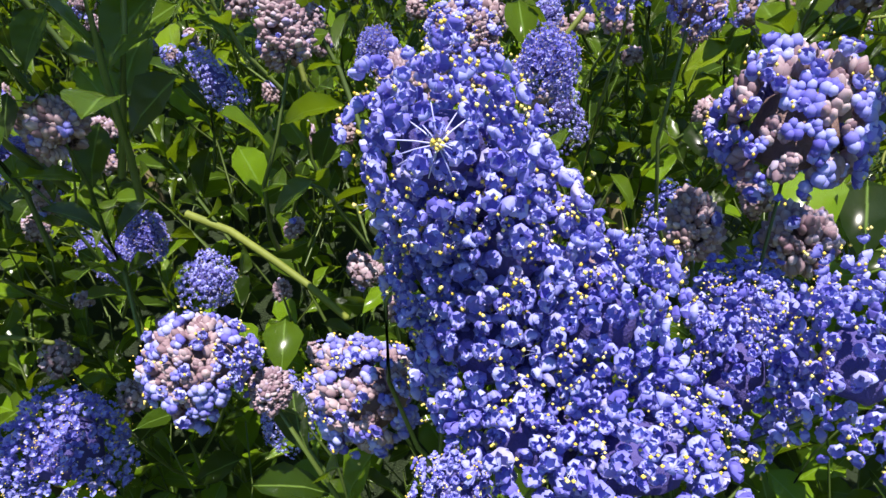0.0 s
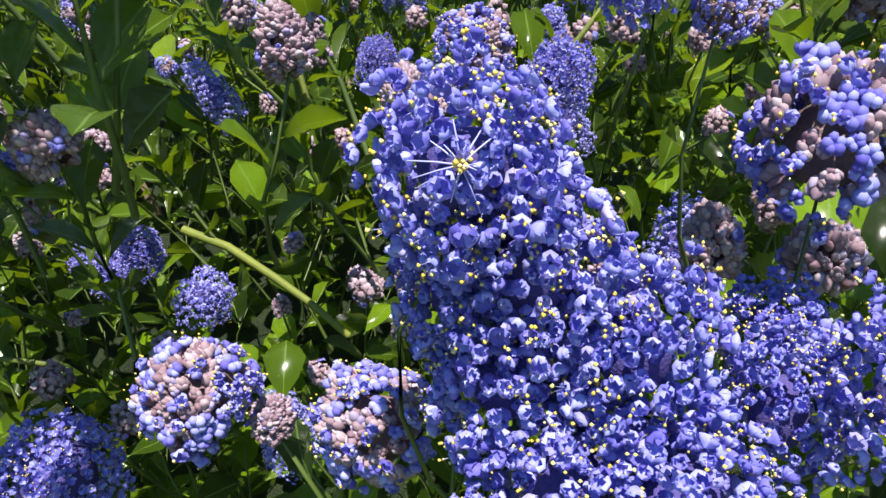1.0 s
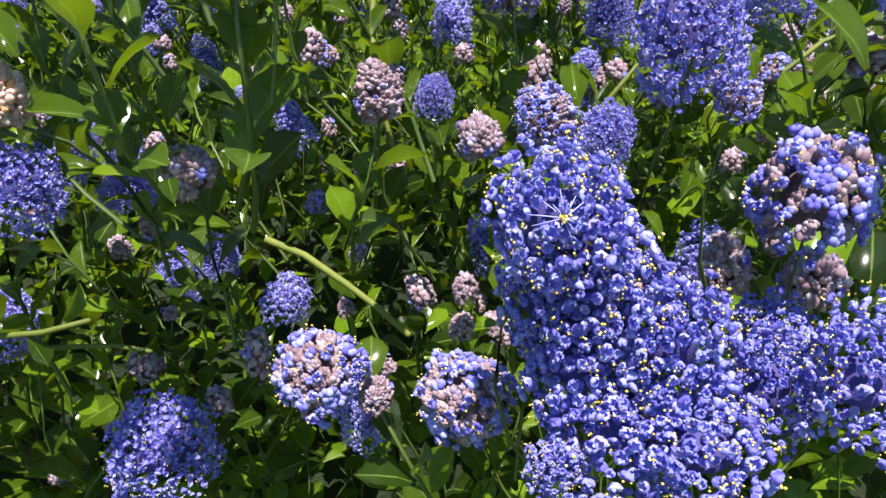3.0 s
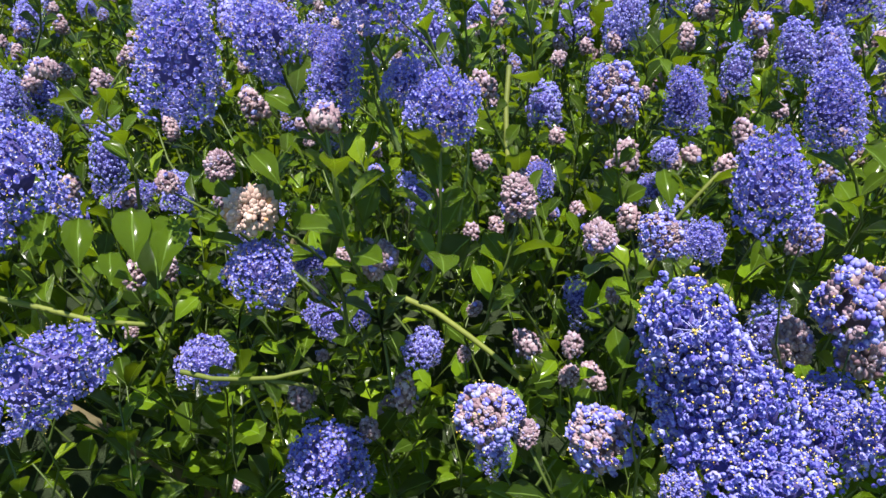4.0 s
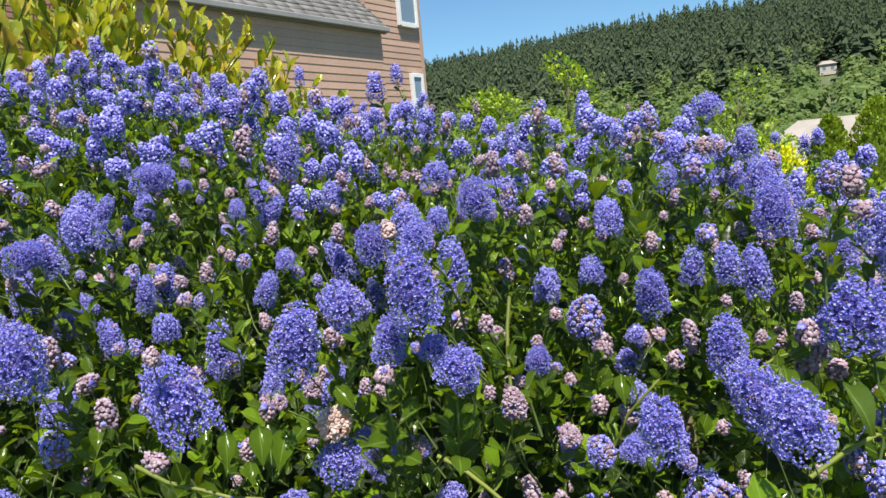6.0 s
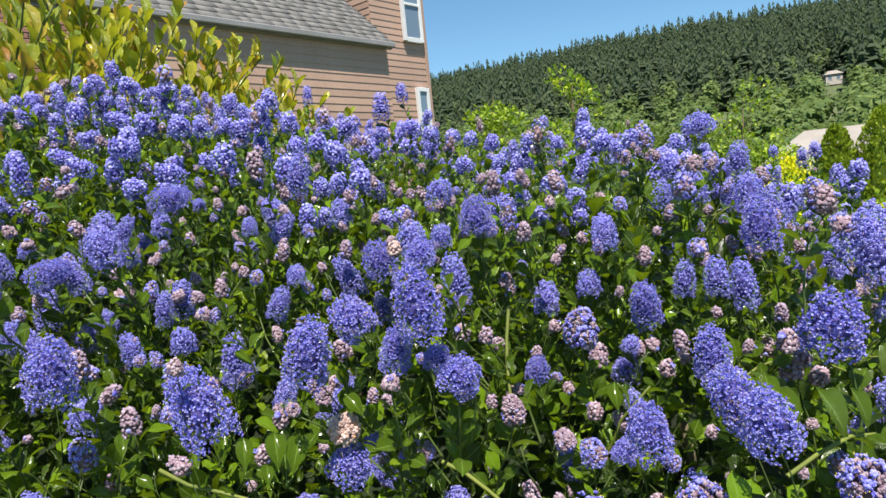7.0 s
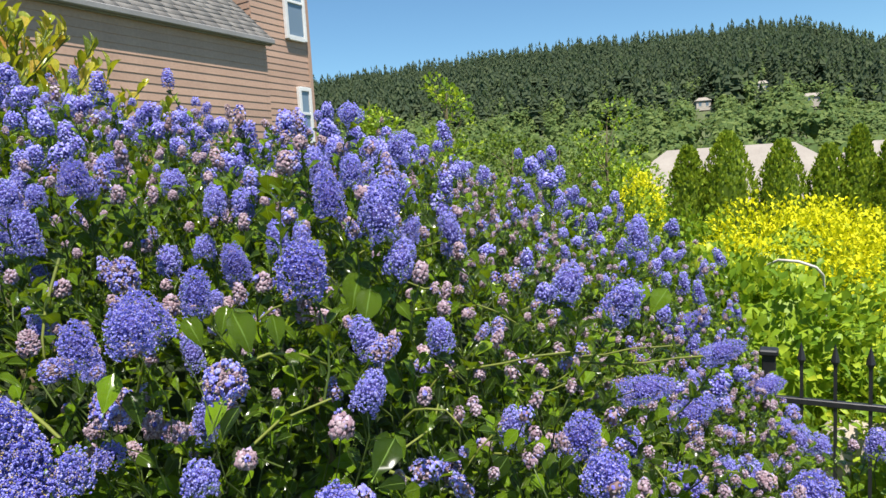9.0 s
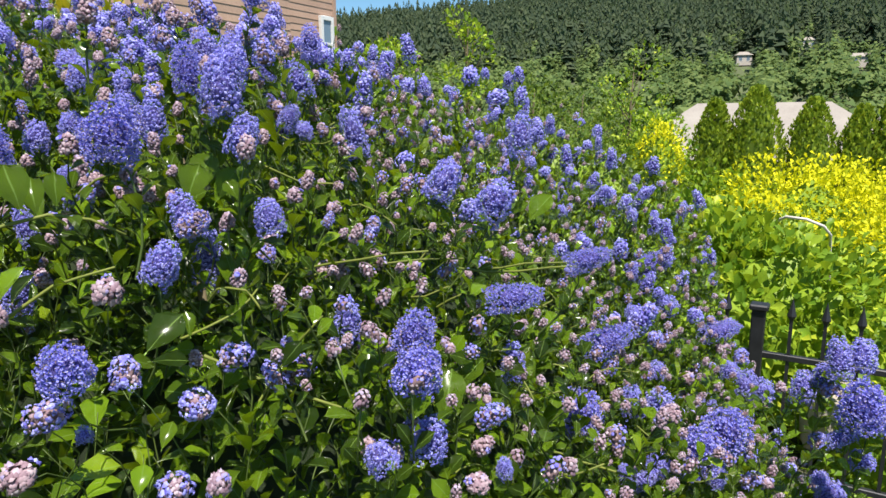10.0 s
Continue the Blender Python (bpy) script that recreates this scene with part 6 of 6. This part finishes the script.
def build_fence():
    fence = tagged(new("iron_fence"), "black wrought-iron fence with spear-topped bars", "fence")
    ang = radians(27)
    px, py, _ = polar(22.3, 4.0, eye=(0.557, -0.263, 1.44))
    along = Vector((math.cos(ang), -math.sin(ang), 0))
    g = -0.72
    fence.matrix_world = Matrix(((along.x, -along.y, 0, px), (along.y, along.x, 0, py), (0, 0, 1, g), (0, 0, 0, 1)))
    top = 0.41 - g
    bm = box_bm(-0.036, 0.036, -0.036, 0.036, 0, top, bevel=0.006)
    box(bm, -0.05, 0.05, -0.05, 0.05, top - 0.004, top + 0.03, 0.008)
    post = part("post", bm, IRON, fence)
    for x in (-2.2, 2.2):
        adopt(new("post", post.data), fence).location = (x, 0, 0)
    for z in (top - 0.28, 0.16):
        part("rail", box_bm(-2.2, 2.2, -0.018, 0.018, z, z + 0.035, bevel=0.004), IRON, fence)
    bm = box_bm(-0.009, 0.009, -0.009, 0.009, 0.05, top - 0.02)
    r = bmesh.ops.create_cone(bm, segments=8, radius1=0.024, radius2=0.001, depth=0.10, matrix=Matrix.Translation((0, 0, top + 0.03)))
    bmesh.ops.create_cone(bm, segments=8, radius1=0.008, radius2=0.024, depth=0.03, matrix=Matrix.Translation((0, 0, top - 0.034)))
    bar = part("bar", bm, IRON, fence)
    bar.location = (0.165, 0, 0)
    for k in range(-13, 14):
        if k in (0, 1) or abs(k * 0.165) > 2.15:
            continue
        adopt(new("bar", bar.data), fence).location = (k * 0.165, 0, 0)


build_fence()

GREEN = "broad-leaved bright green bush behind the fence"
GOLDEN = "golden-yellow leafed shrub in the sun"
garden_bush("green_bush", GREEN, *polar(22.6, 5.7)[:2], (1.3, 0.8, 1.0), 4200, 0.105, HEDGE, 31, 0.80)
garden_bush("green_bush", GREEN, *polar(18.5, 6.0)[:2], (0.9, 0.7, 1.0), 3600, 0.085, HEDGE, 32, 0.93)
garden_bush("green_bush", GREEN, *polar(10.0, 6.6)[:2], (1.1, 0.8, 1.0), 3600, 0.085, HEDGE, 36, 0.95)
garden_bush("green_bush", GREEN, *polar(36.0, 5.3)[:2], (1.0, 0.8, 1.0), 3600, 0.085, HEDGE, 37, 0.34)
garden_bush("golden_shrub", GOLDEN, *polar(26, 8.0)[:2], (1.45, 0.9, 1.3), 10500, 0.055, GOLD, 33, 1.24)
garden_bush("golden_shrub", GOLDEN, *polar(34, 7.6)[:2], (1.35, 1.0, 1.3), 9000, 0.055, GOLD, 34, 1.12)
garden_bush("golden_shrub", GOLDEN, *polar(14.6, 11.2)[:2], (0.42, 0.5, 0.9), 1500, 0.06, GOLD, 35, 1.58)
garden_bush("green_bush", GREEN, *polar(13.8, 12.2)[:2], (0.8, 0.7, 1.3), 2600, 0.085, HEDGE, 40, 1.78)
garden_bush("green_bush", "yellow-green bush beside the golden shrubs", *polar(19.4, 8.8)[:2], (0.95, 0.7, 1.2), 3200, 0.075, HEDGE, 41, 1.06)
garden_bush("green_bush", "loose green bush beyond the garden", *polar(7.0, 10.5)[:2], (2.2, 1.0, 1.6), 3600, 0.085, SHADE, 38, 1.62)
garden_bush("green_bush", "loose green bush beyond the garden", *polar(-3.0, 10.0)[:2], (2.0, 1.0, 1.6), 3000, 0.085, SHADE, 39, 1.75)


def arborvitae(az, d, top_slope, half_width, seed):
    rng = np.random.default_rng(seed)
    x, y, g = polar(az, d, eye=(0.557, -0.263, 1.44))
    top_z = 1.44 + top_slope * d
    tree = tagged(new("arborvitae"), "dense columnar yellow-green evergreen tree", "tree", "row of columnar evergreens")
    tree.location = (x, y, g)
    h = top_z - g
    leaves = []
    for _ in range(3400):
        t = rng.random() ** 0.55
        r = half_width * (0.8 + 0.2 * min(1.0, t / 0.3)) * min(1.0, ((1.004 - t) / 0.30) ** 0.62) * rng.uniform(0.82, 1.08)
        a = rng.uniform(0, 6.28)
        r *= 1 + 0.10 * math.sin(5 * a + 9 * t)
        p = np.array([x + r * math.cos(a), y + r * math.sin(a), g + h * t])
        leaves.append((p, np.array([math.cos(a) * 0.5, math.sin(a) * 0.5, 1.0]) + rng.normal(0, 0.3, 3), np.array([math.cos(a), math.sin(a), 0.2]) + rng.normal(0, 0.4, 3), rng.uniform(0.06, 0.13), 1.1))
    ob = foliage("crown", leaves, ARBOR, tree, 3, 3)
    del ob["kind"]
    # filler in a darker green than the crown, as painted inner shade
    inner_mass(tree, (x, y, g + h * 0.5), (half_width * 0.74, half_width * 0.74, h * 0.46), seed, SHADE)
    v, f = tube(np.array([(0, 0, -0.1), (0.01, 0, h * 0.45), (0, 0.01, h * 0.92)]), [0.09, 0.06, 0.015], 7)
    adopt(new("trunk", mesh_from("trunk", v, f, [WOOD], None, None, True)), tree)


for _k, (_az, _s, _w) in enumerate(((17.9, 0.030, 0.46), (20.9, 0.046, 0.60), (24.8, 0.029, 0.56), (27.95, 0.020, 0.47), (29.9, 0.040, 0.40), (32.0, 0.026, 0.45), (34.2, 0.02, 0.5), (36.6, 0.03, 0.5))):
    arborvitae(_az, 15.5, _s, _w, 60 + _k)


def far_house(name, label, az, d, base, width, depth, wall_h, roof_h, turn):
    """A plain house with a gable roof, windows and door."""
    x, y, _ = polar(az, d)
    house = tagged(new(name), label, "house")
    house.matrix_world = Matrix.Translation((x, y, base)) @ Matrix.Rotation(radians(turn), 4, "Z")
    part("wall", box_bm(-width / 2, width / 2, -depth / 2, depth / 2, -1.2, wall_h), FARWALL, house)
    bm = bmesh.new()
    o = 0.35
    pts = [(-width / 2 - o, -depth / 2 - o, wall_h), (width / 2 + o, -depth / 2 - o, wall_h), (width / 2 + o, depth / 2 + o, wall_h), (-width / 2 - o, depth / 2 + o, wall_h),
           (-width / 2 + depth * 0.3, 0, wall_h + roof_h), (width / 2 - depth * 0.3, 0, wall_h + roof_h)]
    vs = [bm.verts.new(p) for p in pts]
    for q in ((0, 1, 5, 4), (1, 2, 5), (2, 3, 4, 5), (3, 0, 4), (3, 2, 1, 0)):
        bm.faces.new([vs[i] for i in q])
    part("roof", bm, FARROOF, house)
    n = max(2, int(width / 2.4))
    for k in range(n):
        cx = -width / 2 + width * (k + 0.5) / n
        win = part("window", box_bm(cx - 0.5, cx + 0.5, -depth / 2 - 0.03, -depth / 2 - 0.005, wall_h - 1.9, wall_h - 0.6), GLASS, house)
        part("window_frame", box_bm(cx - 0.6, cx + 0.6, -depth / 2 - 0.06, -depth / 2 - 0.004, wall_h - 2.0, wall_h - 1.9), TRIM, win)


far_house("neighbour_house", "beige neighbouring house with pale grey roof", 21.5, 24, -1.2, 7.5, 6.0, 1.6, 1.7, -20)
far_house("neighbour_house", "beige neighbouring house with pale grey roof", 34, 26, -1.4, 7.0, 6.0, 1.7, 1.7, -30)
for (_az, _d), _w in zip(CLEARINGS, (5.0, 4.5, 7.0)):
    _x, _y, _g = polar(_az, _d)
    far_house("hillside_house", "small pale house among the hillside trees", _az, _d, _g + 1.2, _w, 4, 2.3, 1.3, -_az + 12)


def young_tree(az, d, top_slope, spread, seed, count=900, material=HEDGE):
    """A slender tree with a thin trunk and loose clumps of light leaves."""
    rng = np.random.default_rng(seed)
    x, y, g = polar(az, d)
    top = 1.5 + top_slope * d
    tree = tagged(new("young_tree"), "light green young tree with a loose crown", "tree")
    tree.location = (x, y, g)
    h = top - g
    v, f = tube(np.array([(0, 0, -0.1), (0.05, 0.02, h * 0.4), (0.0, 0.05, h * 0.75), (0.03, 0, h * 0.97)]), [0.06, 0.045, 0.025, 0.006], 7)
    trunk = adopt(new("trunk", mesh_from("trunk", v, f, [WOOD], None, None, True)), tree)
    leaves = []
    for k in range(16):
        t = rng.uniform(0.45, 1.0)
        a = rng.uniform(0, 6.28)
        r = spread * (1.15 - t) * rng.uniform(0.5, 1.4)
        c = np.array([x + r * math.cos(a), y + r * math.sin(a), g + h * t])
        pts = bend((x, y, g + h * (t - 0.15)), c, 0.03, 5, rng) - np.array(tree.location)
        v, f = tube(pts, np.linspace(0.014, 0.005, 5), 5)
        adopt(new("limb", mesh_from("limb", v, f, [WOOD], None, None, True)), tree)
        leaves += leaf_cloud(rng, c, (spread * 0.33, spread * 0.33, spread * 0.28), count // 16, 0.09, 5)
    ob = foliage("crown", leaves, material, tree, 3, 3)
    del ob["kind"]


young_tree(-8.2, 11, 0.135, 0.8, 71)
young_tree(-1.5, 11, 0.142, 0.8, 72)
young_tree(12.0, 14, 0.085, 1.3, 73)
young_tree(4.0, 14, 0.05, 1.8, 74, 1400, SHADE)
young_tree(8.0, 15, 0.045, 1.9, 75, 1400, SHADE)


def garden_stone(az, d, top_slope, half, seed):
    """A rough pale boulder."""
    rng = np.random.default_rng(seed)
    x, y, g = polar(az, d, eye=(0.557, -0.263, 1.44))
    top = 1.44 + top_slope * d
    bm = bmesh.new()
    bmesh.ops.create_icosphere(bm, subdivisions=3, radius=1)
    off = Vector(rng.uniform(0, 50, 3))
    for v in bm.verts:
        n = v.co.normalized()
        k = 1 + 0.22 * noise.noise(n * 1.7 + off) + 0.07 * noise.noise(n * 5 + off)
        c = [max(-0.8, min(0.8, a)) for a in n * k]
        v.co = Vector((c[0] * half[0], c[1] * half[1], c[2] * half[2])) / 0.8
    ob = tagged(part("garden_stone", bm, STONE, None), "pale beige rough garden stone by the iron fence", "stone", "garden stones")
    ob.location = (x, y, top - half[2])
    return ob


for _k, (_az, _d, _s, _h) in enumerate(((28.6, 4.95, -0.352, (0.20, 0.16, 0.24)), (31.0, 5.0, -0.348, (0.18, 0.16, 0.24)), (33.6, 5.0, -0.352, (0.20, 0.16, 0.24)))):
    garden_stone(_az, _d, _s, _h, 80 + _k)


def pipe_hoop():
    """A bent pale pipe that stands in front of the green bush."""
    pts = []
    for az, s, d in ((22.7, -0.150, 5.9), (22.9, -0.128, 5.65), (23.6, -0.121, 5.5), (25.0, -0.123, 5.45), (26.2, -0.131, 5.45), (26.7, -0.142, 5.55), (26.9, -0.19, 5.75), (26.9, -0.38, 5.8)):
        pts.append(polar(az, d, s - 0.004, eye=(0.557, -0.263, 1.44)))
    c = np.array(pts[0])
    v, f = tube(np.array(pts) - c, [0.011] * len(pts), 10)
    ob = tagged(new("garden_hoop", mesh_from("garden_hoop", v, f, [FARWALL], None, None, True)), "bent pale grey pipe hoop in front of a bush", "garden hoop")
    ob.location = c


pipe_hoop()
